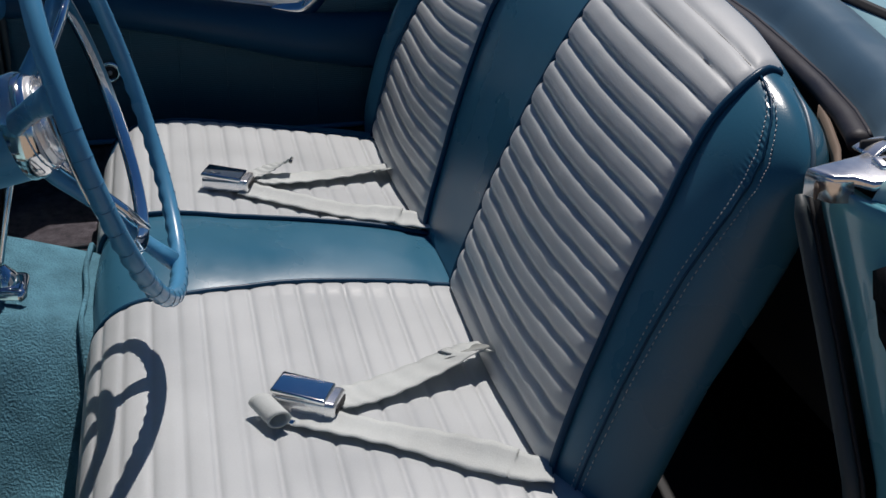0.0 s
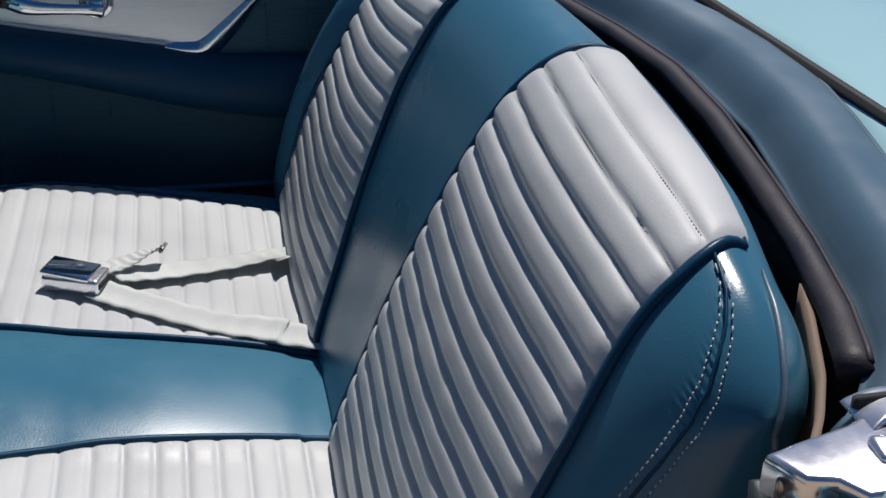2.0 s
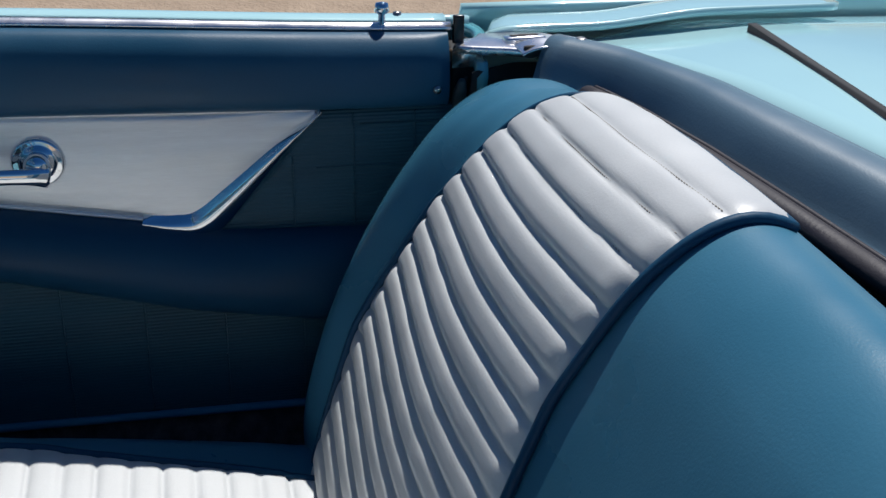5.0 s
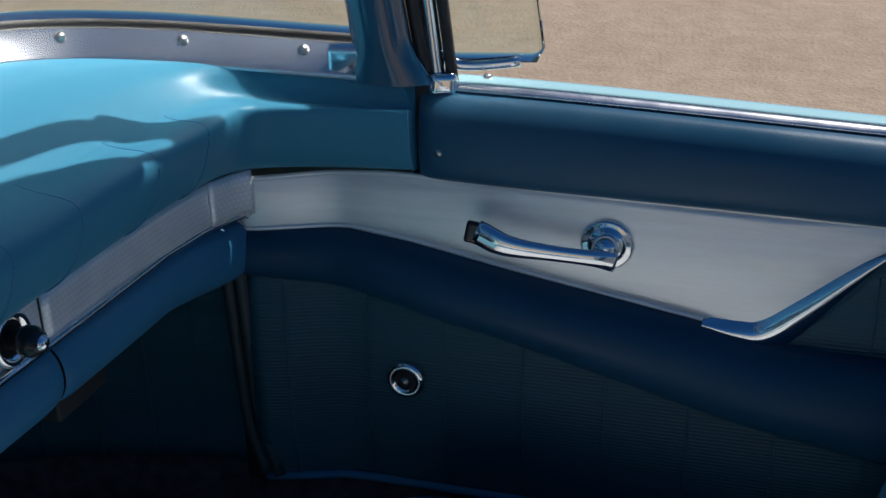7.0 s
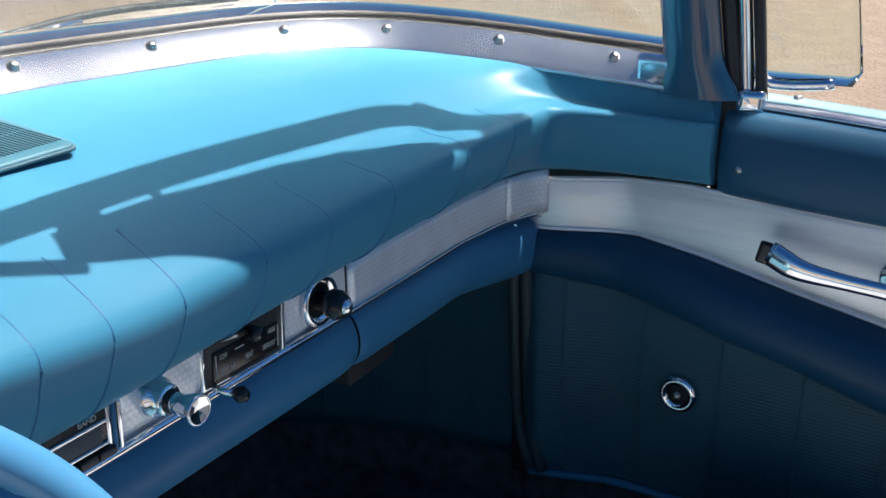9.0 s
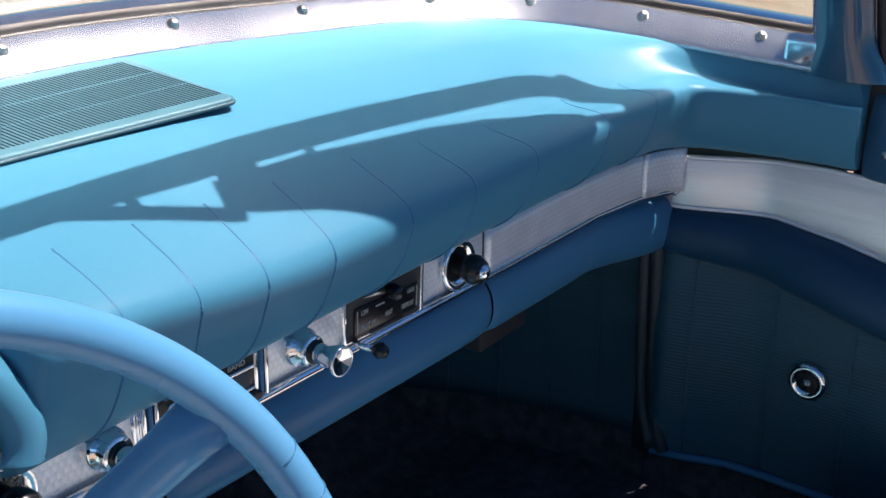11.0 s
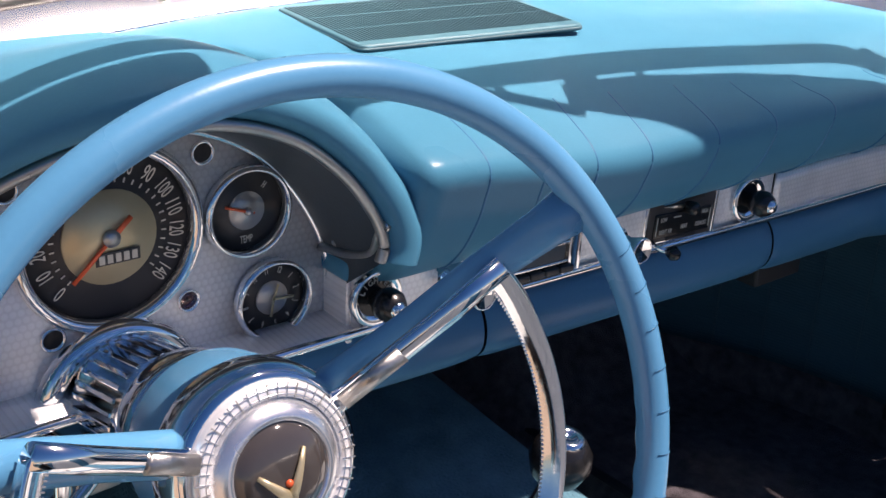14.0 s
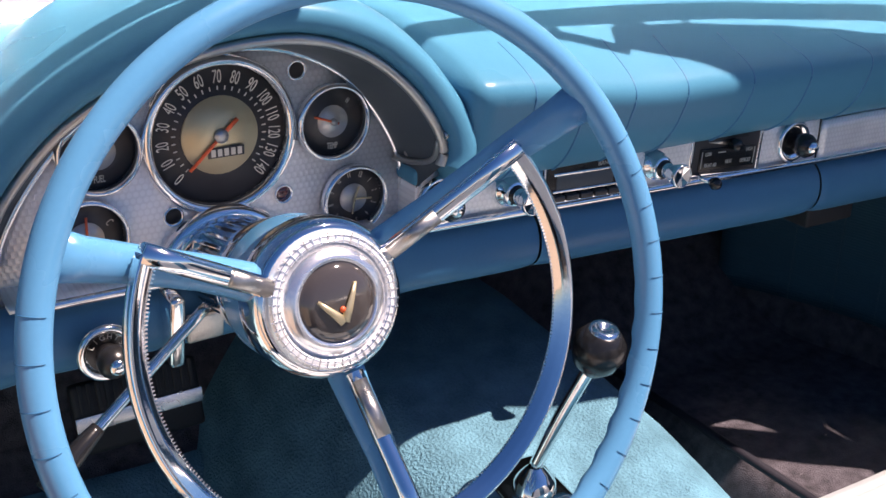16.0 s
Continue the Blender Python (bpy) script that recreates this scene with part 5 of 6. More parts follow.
def build_wheel():
    # rim with finger grips on its far side
    bm = bmesh.new()
    n, sides = 240, 16
    rings = []
    for i in range(n):
        a = 2 * math.pi * i / n
        c = Vector((math.sin(a), math.cos(a), 0))
        ring = []
        for k in range(sides):
            b = 2 * math.pi * k / sides
            r = 0.0099
            under = max(0.0, -math.sin(b))
            lower = smooth(-0.2, 0.35, -math.cos(a)) 
            r += under * lower * 0.0012 * math.cos(a * 56)
            ring.append(bm.verts.new(MW @ (c * (WHEEL_R + r * math.cos(b)) + Vector((0, 0, r * 0.95 * math.sin(b))))))
        rings.append(ring)
    for i in range(n):
        p, q = rings[i], rings[(i + 1) % n]
        for k in range(sides):
            bm.faces.new((p[k], p[(k + 1) % sides], q[(k + 1) % sides], q[k]))
    bmesh.ops.recalc_face_normals(bm, faces=bm.faces[:])
    rim = part("rim", bm, WHEEL_BLUE, wheel, "blue plastic rim with finger grips")
    for deg in list(range(64, 168, 7)) + list(range(178, 290, 7)):
        ring = [on_wheel(WHEEL_R + 0.00995 * math.cos(b), deg, 0.0097 * math.sin(b)) for b in np.linspace(-0.9, 2.0, 16)]
        part("grip_line", tube(ring, 0.0003, 5), DASH_BLUE, rim)
    for deg, bend in ((52, 2), (296, -4), (172, 0)):
        path = [on_wheel(r, deg + (bend * smooth(0.05, 0.2, r)), h) for r, h in ((0.030, HUB - 0.016), (0.060, HUB - 0.004), (0.10, HUB + 0.020), (0.148, -0.034), (0.182, -0.015), (0.201, -0.004))]
        part("spoke", tube(path, lambda t: 0.0155 - 0.004 * math.sin(math.pi * t), 12, flat=0.62, up=tuple(WHEEL_N)), WHEEL_BLUE, wheel, "blue spoke")
        r1 = 0.151
        bar = [on_wheel(r, deg, h) for r, h in ((0.046, HUB + 0.006), (0.08, HUB + 0.024), (0.12, HUB + 0.045), (r1, -0.016))]
        part("spoke_bar", tube(bar, 0.0068, 10, flat=0.7, up=tuple(WHEEL_N)), CHROME, wheel, "chrome bar along the spoke")
        part("bar_rib", tube([on_wheel(r, deg, h) for r, h in ((0.050, HUB + 0.0120), (0.086, HUB + 0.0310))], 0.0056, 8, flat=0.6, up=tuple(WHEEL_N)), STEEL_DULL, wheel)
    # horn ring, the lower arc from the right spoke round to the left one

    def band(u, v):
        d = 52 + 244 * v
        prof = ((-0.0072, -0.003), (-0.0071, 0.0020), (-0.0060, 0.0030), (-0.003, 0.0034), (0.0, 0.0036), (0.003, 0.0034), (0.0060, 0.0030), (0.0071, 0.0020), (0.0072, -0.003))
        r, h = spline(prof, u)                # dished: the outer edge stands nearer the driver
        return on_wheel(0.1465 + 0.77 * r - 0.64 * h, d, -0.020 + 0.64 * r + 0.77 * h)
    part("horn_ring", sheet(band, 24, 160, thick=-0.002), CHROME, wheel, "chrome horn ring")
    bm = bmesh.new()
    for d in np.linspace(55, 293, 240):
        sub = block((0.0009, 0.0020, 0.0010), facing(*on_wheel(0.1396, d, -0.0216), WHEEL_N) @ pose(0, 0, 0, 0, 0, -d), 0)
        me = bpy.data.meshes.new("tmp")
        sub.to_mesh(me)
        sub.free()
        bm.from_mesh(me)
        bpy.data.meshes.remove(me)
    tagged(part("ring_bead", bm, CHROME, wheel, smooth=False), kind="stuff")
    # hub
    mh = MW @ pose(-0.005, 0.007, HUB) @ Matrix.Scale(0.93, 4)
    hub = part("hub", lathe([(0.044, -0.074), (0.052, -0.070), (0.056, -0.060), (0.0575, -0.020), (0.057, -0.004), (0.055, 0.004), (0.050, 0.006)], mh, 48), WHEEL_BLUE, wheel, "blue hub shroud")
    part("hub_band", lathe([(0.0580, -0.020), (0.0592, -0.016), (0.0590, -0.002), (0.056, 0.006), (0.052, 0.010), (0.0485, 0.010), (0.048, 0.006)], mh, 56), CHROME, hub, "chrome hub ring")
    part("hub_lens_ring", lathe([(0.0500, 0.007), (0.0498, 0.012), (0.0485, 0.0150), (0.0470, 0.0165), (0.0440, 0.0172), (0.0412, 0.0165), (0.0405, 0.0120)], mh, 72), LENS, hub, "faceted clear hub ring")
    for k in range(48):
        d = 7.5 * k
        a = radians(d)
        part("rib", block((0.0007, 0.0085, 0.0008), mh @ pose(0.0452 * math.sin(a), 0.0452 * math.cos(a), 0.0171, 0, 0, -d), 0), HAZY if k % 3 else SILVER_DIAL, hub, smooth=False)
    for r in (0.0430, 0.0468):
        part("ring_line", tube([mh @ Vector((r * math.sin(t), r * math.cos(t), 0.0170)) for t in np.linspace(0, 2 * math.pi, 73)[:-1]], 0.00045, 5, closed=True), HAZY, hub)
    part("hub_cap", lathe([(0.0408, 0.0120), (0.0400, 0.0150), (0.0375, 0.0185), (0.0330, 0.0212), (0.0295, 0.0222), (0.0285, 0.0205)], mh, 56), HAZY, hub, "bright chrome cone round the emblem")
    part("emblem_disc", lathe([(0.0288, 0.0205), (0.026, 0.0236), (0.020, 0.0262), (0.010, 0.0278), (0, 0.0282)], mh, 48), plain("smoky_lens", (0.055, 0.048, 0.045), 0.06, 0.0, 1.0), hub, "smoky domed emblem lens")
    # a plain spread-V emblem
    for (a, b) in (((-0.0005, -0.0125), (-0.0175, 0.0040)), ((0.0005, -0.0125), (0.0120, 0.0135))):
        pa, pb = mh @ Vector((a[0], a[1], 0.0288)), mh @ Vector((b[0], b[1], 0.0276))
        part("emblem_bar", tube([pa, pa.lerp(pb, 0.35) + WHEEL_N * 0.0012, pa.lerp(pb, 0.7) + WHEEL_N * 0.0010, pb], lambda t: 0.0034 - 0.0022 * t, 8, flat=0.6, up=tuple(WHEEL_N)), GOLD, hub, "gilt emblem bar")
    part("emblem_bead", lathe([(0.0024, 0.0285), (0.0018, 0.0300), (0, 0.0304)], mh @ pose(0, -0.004, 0), 12), RED, hub)
    # column: ribbed chrome collar and the shroud at the instrument face
    part("column_collar", lathe([(0.046, -0.072), (0.0505, -0.076), (0.0515, -0.084), (0.0500, -0.100), (0.0455, -0.108), (0.0450, -0.116), (0.0405, -0.120), (0.0405, -0.205)], mh, 48), CHROME, wheel, "chrome column collar")
    for k in range(30):
        d = 12 * k
        a = radians(d)
        part("collar_rib", block((0.0034, 0.0034, 0.068), mh @ pose(0.0415 * math.sin(a), 0.0415 * math.cos(a), -0.158, 0, 0, -d), 0.0005, 1), CHROME, wheel, smooth=False)
    part("column", lathe([(0.036, -0.19), (0.034, -0.40), (0.030, -0.60)], mh, 24), VINYL_NAVY, wheel, "dark blue steering column")
    stalk = line(((-0.372, 0.690, 0.828), (-0.420, 0.672, 0.800), (-0.478, 0.650, 0.766)), 10)
    s = part("signal_stalk", tube(stalk, 0.0042, 10), CHROME, wheel, "chrome indicator stalk")
    part("stalk_tip", tube(line(((-0.466, 0.655, 0.773), (-0.480, 0.649, 0.765), (-0.508, 0.638, 0.746)), 8), lambda t: 0.0055 + 0.003 * t, 12), BLACK, s)


build_wheel()
# chrome arch round the column on the instrument face
part("column_shroud", tube([Vector((-0.319 + 0.050 * math.sin(a), DIALS - 0.014, 0.809 + 0.048 * math.cos(a))) for a in np.linspace(-1.75, 1.75, 40)], 0.0085, 12), CHROME, dash, "chrome arch round the column")
part("column_hole", lathe([(0, 0.002), (0.048, 0.002)], facing(-0.319, DIALS - 0.004, 0.809, OUT), 36), MATT_BLACK, dash)
part("column_bracket", block((0.012, 0.026, 0.062), pose(-0.378, 0.752, 0.786, 8, 0, 4), 0.004), CHROME, dash, "chrome column bracket")
part("bracket_plate", block((0.030, 0.006, 0.024), pose(-0.355, 0.742, 0.786, 8, 0, 4), 0.002), STEEL_DULL, dash)

# ---- passenger door ----
door = thing("car_door", (0.74, 0.30, 0.27), "closed passenger door with teal vinyl trim and a brushed metal panel", "door")


def door_x(y):
    return 0.690 - 0.030 * smooth(0.63, 0.745, y)


def trim_top(y):
    return interp(y, (-0.06, 0.078, 0.44, 0.58, 0.745), (0.829, 0.832, 0.843, 0.848, 0.840))


def trim_low(y):
    return interp(y, (0.05, 0.203, 0.265, 0.463, 0.560, 0.63, 0.745), (0.672, 0.704, 0.721, 0.757, 0.777, 0.787, 0.786))


def roll_low(y):
    return interp(y, (-0.06, 0.10, 0.231, 0.464, 0.523, 0.62, 0.745), (0.570, 0.590, 0.615, 0.680, 0.692, 0.715, 0.735))


def build_door():
    # lower quilted panel
    def low(u, v):
        y = -0.060 + 0.800 * u
        z0, z1 = 0.478, roll_low(y) + 0.03
        z = z0 + (z1 - z0) * v
        return (door_x(y) + 0.004 - 0.006 * math.sin(math.pi * v), y, z)
    lowp = part("lower_panel", sheet(low, 60, 20, thick=0.01), VINYL_PANEL, door, "dark teal vinyl lower panel with stitched seams")
    for k in range(9):
        y = 0.02 + 0.085 * k
        part("stitch_line", tube([Vector((low((y + 0.06) / 0.80, v)[0] - 0.0105, y, low((y + 0.06) / 0.80, v)[2])) for v in np.linspace(0.03, 0.97, 14)], 0.0010, 5), VINYL_PANEL, lowp)
    part("sill_edge", tube([Vector((door_x(y) - 0.008, y, 0.484 - 0.02 * (0.74 - y) * 0.6)) for y in np.linspace(0.735, -0.05, 20)], 0.005, 8), DASH_BLUE, door, "pale blue lower edge binding")
    # wedge panel behind the arm rest
    def wedge(u, v):
        y = -0.060 + 0.262 * u
        z = 0.56 + (trim_top(y) - 0.56) * v
        return (0.697, y, z)
    wp = part("rear_panel", sheet(wedge, 14, 14, thick=0.008), VINYL_PANEL, door, "dark teal vinyl panel with stitched squares")
    for y in (-0.02, 0.045, 0.11):
        part("stitch_line", tube([Vector((0.6885, y, z)) for z in np.linspace(0.60, 0.825 if y < 0.08 else 0.78, 14)], 0.0011, 5), VINYL_PANEL, wp)
    for z in (0.70, 0.765, 0.812):
        part("stitch_line", tube([Vector((0.6885, y, z)) for y in np.linspace(-0.055, 0.02 + (0.83 - z), 14)], 0.0011, 5), VINYL_PANEL, wp)
    # brushed metal panel
    ys = np.linspace(0.083, 0.740, 60)

    def metal(u, v):
        y = 0.085 + 0.655 * u
        zt, zl = trim_top(y), trim_low(y)
        if y < 0.203:
            zl = interp(y, (0.083, 0.203), (0.829, 0.706))
        return (door_x(y) - 0.002 - 0.004 * math.sin(math.pi * v), y, zl + (zt - zl) * v)
    mp = part("metal_panel", sheet(metal, 90, 12, thick=0.003), BRUSHED, door, "brushed aluminium trim panel")
    part("panel_edge", tube([Vector((door_x(y) - 0.005, y, trim_top(y))) for y in ys], 0.0028, 8), BRUSHED, mp)
    part("panel_edge", tube([Vector((door_x(y) - 0.005, y, trim_low(y))) for y in np.linspace(0.245, 0.740, 50)], 0.0028, 8), BRUSHED, mp)
    part("panel_edge", tube([Vector((door_x(0.74) - 0.004, 0.741, z)) for z in np.linspace(0.786, 0.841, 8)], 0.0024, 8), BRUSHED, mp)
    # chrome spear at its rear end
    def spear(u, v):
        t = v
        y, z = spline(((0.268, 0.7175), (0.235, 0.7095), (0.208, 0.7110), (0.172, 0.7400), (0.125, 0.7860), (0.079, 0.8310)), t)
        w = 0.003 + 0.0175 * max(0.0, math.sin(math.pi * min(1, 0.06 + t))) ** 0.7
        d = np.array(spline(((0.268, 0.7175), (0.235, 0.7095), (0.208, 0.7110), (0.172, 0.7400), (0.125, 0.7860), (0.079, 0.8310)), min(1, t + 0.01))) - \
            np.array(spline(((0.268, 0.7175), (0.235, 0.7095), (0.208, 0.7110), (0.172, 0.7400), (0.125, 0.7860), (0.079, 0.8310)), max(0, t - 0.01)))
        d = d / np.linalg.norm(d)
        o = (u - 0.45) * 2 * w
        h = 0.012 * (1 - abs(2 * u - 1) ** 1.5)
        return (0.688 - h, y + d[1] * o, z - d[0] * o)
    part("chrome_spear", sheet(spear, 12, 60), CHROME, door, "chrome moulding at the panel's end")
    # padded arm rest roll
    def roll(u, v):
        y = -0.060 + 0.800 * u
        zt = trim_low(y) - 0.002
        if y < 0.203:
            zt = interp(y, (-0.06, 0.203), (0.690, 0.702))
        zl = roll_low(y)
        a = v * math.pi
        zc, r = (zt + zl) / 2, (zt - zl) / 2
        bulge = 0.046 - 0.022 * smooth(0.5, 0.74, y)
        return (door_x(y) + 0.002 - bulge * max(0.0, math.sin(a)) ** 0.75, y, zc + r * math.cos(a))
    part("arm_rest", sheet(roll, 80, 26), VINYL_NAVY, door, "padded arm rest roll, its blue darkened for shade")
    # upper roll under the sill
    def top(u, v):
        y = -0.055 + 0.605 * u
        top_z = 0.904 + 0.028 * smooth(-0.15, 0.60, y)
        pts = ((0.697, trim_top(y) - 0.004), (0.676, trim_top(y) + 0.004), (0.668, top_z - 0.050), (0.672, top_z - 0.022), (0.686, top_z - 0.004), (0.702, top_z))
        x, z = spline(pts, v)
        end = abs(2 * u - 1) ** 30
        return (x + 0.012 * end * math.sin(math.pi * v), y, z)
    part("upper_roll", sheet(top, 70, 24), VINYL_MID, door, "padded upper roll, pad blue darkened for shade")
    # bright sill with the window slot, painted outer top
    sill_z = lambda y: 0.906 + 0.028 * smooth(-0.15, 0.60, y)
    part("sill_moulding", sheet(lambda u, v: (0.699 + 0.016 * v, -0.060 + 0.612 * u, sill_z(-0.06 + 0.612 * u) + 0.005 * math.sin(math.pi * v)), 50, 8, thick=-0.003), HAZY, door, "chrome sill moulding")
    part("window_slot", sheet(lambda u, v: (0.715 + 0.012 * v, -0.060 + 0.56 * u, sill_z(-0.06 + 0.56 * u) - 0.004), 20, 2, thick=0.004), MATT_BLACK, door)
    part("outer_sill", sheet(lambda u, v: (0.7275 + 0.030 * v, -0.060 + 0.60 * u, sill_z(-0.06 + 0.6 * u) + 0.004 * math.sin(math.pi * v)), 40, 8, thick=-0.003), PAINT, door, "light aqua door top")

    def skin(u, v):
        y = -0.092 + 0.702 * u
        z = 0.925 - 0.70 * v
        x = side_x(z)
        if v < 0.08:
            x = 0.758 + (side_x(0.925 - 0.056) - 0.758) * (v / 0.08)
            z = sill_z(y) - 0.004 - 0.05 * (v / 0.08) ** 2
        return (x, y, z)
    part("outer_skin", sheet(skin, 30, 40, thick=-0.008), PAINT, door, "light aqua outer door skin")
    # added block, black so that the shut gap stays as dark as shade
    part("shut_gap_filler", block((0.060, 0.030, 0.400), pose(0.731, -0.077, 0.680), 0.004), MATT_BLACK, door, "black block filling the gap behind the door")
    # lock pin, snap studs, screws
    part("lock_pin", lathe([(0.0035, 0.0), (0.0035, 0.013), (0.0075, 0.016), (0.008, 0.021), (0.006, 0.025), (0, 0.026)], pose(0.706, 0.012, 0.910), 18), CHROME, door, "chrome lock button")
    for y in (0.495, -0.010):
        part("snap", lathe([(0.0065, 0), (0.0065, 0.003), (0.0045, 0.005), (0.0045, 0.008), (0, 0.009)], pose(0.742, y, sill_z(y) - 0.002), 16), STEEL_DULL, door)
    part("screw", lathe([(0.0045, 0), (0.004, 0.002), (0, 0.003)], facing(0.671, 0.527, 0.878, (-1, 0, 0)), 12), STEEL_DULL, door)
    part("screw", lathe([(0.0045, 0), (0.004, 0.002), (0, 0.003)], facing(0.670, -0.040, 0.852, (-1, 0, 0)), 12), STEEL_DULL, door)
    part("latch_flap", block((0.006, 0.012, 0.030), pose(0.704, -0.068, 0.905), 0.002), BLACK, door)
    # inside handle
    m = facing(0.684, 0.362, 0.793, (-1, 0, 0)) @ Matrix.Scale(0.80, 4)
    h = part("door_handle", lathe([(0.031, 0.0), (0.033, 0.004), (0.029, 0.009), (0.024, 0.006), (0.022, 0.010), (0.017, 0.013), (0, 0.014)], m, 36), CHROME, door, "chrome door handle on a round plate")
    lever = [Vector(p) for p in line(((0.664, 0.352, 0.783), (0.656, 0.372, 0.788), (0.651, 0.415, 0.792), (0.648, 0.455, 0.797), (0.650, 0.484, 0.808)), 24)]
    part("handle_lever", tube(lever, lambda t: 0.0115 - 0.004 * math.sin(math.pi * min(1, t * 1.2)) + 0.002 * t, 12, flat=0.55, up=(1, 0, 0)), CHROME, h)
    part("handle_tip", block((0.008, 0.014, 0.022), pose(0.6475, 0.488, 0.808, 12, 0, 8), 0.003), BLACK, h)
    part("handle_boss", lathe([(0.018, 0.008), (0.016, 0.024), (0.011, 0.030), (0, 0.031)], m, 24), CHROME, h)
    # bare winder socket
    mc_ = facing(door_x(0.569) - 0.014, 0.572, 0.618, (-1, 0, 0)) @ Matrix.Scale(0.74, 4)
    w = part("winder_plate", lathe([(0.015, 0.003), (0.020, 0.008), (0.026, 0.007), (0.029, 0.002), (0.029, 0)], mc_, 32), CHROME, door, "round chrome window winder plate without its crank")
    part("winder_socket", lathe([(0, 0.0045), (0.0155, 0.0045), (0.016, 0.001)], mc_, 24), MATT_BLACK, w)
    part("winder_spindle", lathe([(0.006, 0.004), (0.006, 0.012), (0, 0.012)], mc_, 10), STEEL_DULL, w)


build_door()

# quarter window in its frame, upright on the door
vent = thing("quarter_window", (0.712, 0.50, 0.936), "chrome-framed quarter window with tinted glass on the door", "car window")
part("frame", tube([Vector(p) for p in line(((0.706, 0.534, 0.930), (0.706, 0.544, 1.02), (0.702, 0.559, 1.15), (0.690, 0.577, 1.325)), 20)], 0.0095, 10, flat=0.8), CHROME, vent, "chrome upright frame")
part("frame_rubber", tube([Vector(p) for p in line(((0.706, 0.521, 0.940), (0.706, 0.530, 1.02), (0.702, 0.545, 1.15), (0.692, 0.563, 1.32)), 20)], 0.006, 8), RUBBER, vent)
part("lower_channel", tube([Vector(p) for p in line(((0.712, 0.530, 0.968), (0.714, 0.522, 0.957), (0.717, 0.508, 0.9545), (0.720, 0.484, 0.956), (0.724, 0.458, 0.959)), 14)], 0.006, 8), CHROME, vent, "chrome lower channel")
pane = part("pane", sheet(lambda u, v: (0.714 - 0.02 * v + 0.014 * u, 0.529 - (0.096 + 0.004 * math.sin(v * 1.5) - 0.03 * v * v) * u * (1 - 0.10 * (1 - min(1, v * 22)) ** 2 * u) + 0.042 * v, 0.957 + 0.35 * v), 12, 24, thick=0.004), GLASS, vent, "tinted quarter glass")
pane.visible_shadow = False
part("pivot_foot", block((0.026, 0.030, 0.026), pose(0.706, 0.531, 0.938, 0, 0, 10), 0.009, 4), CHROME, vent)

# ---- windscreen ----
screen = thing("windscreen", (0, 1.03, 1.0), "wrap-around windscreen in a chrome-footed frame", "windscreen")


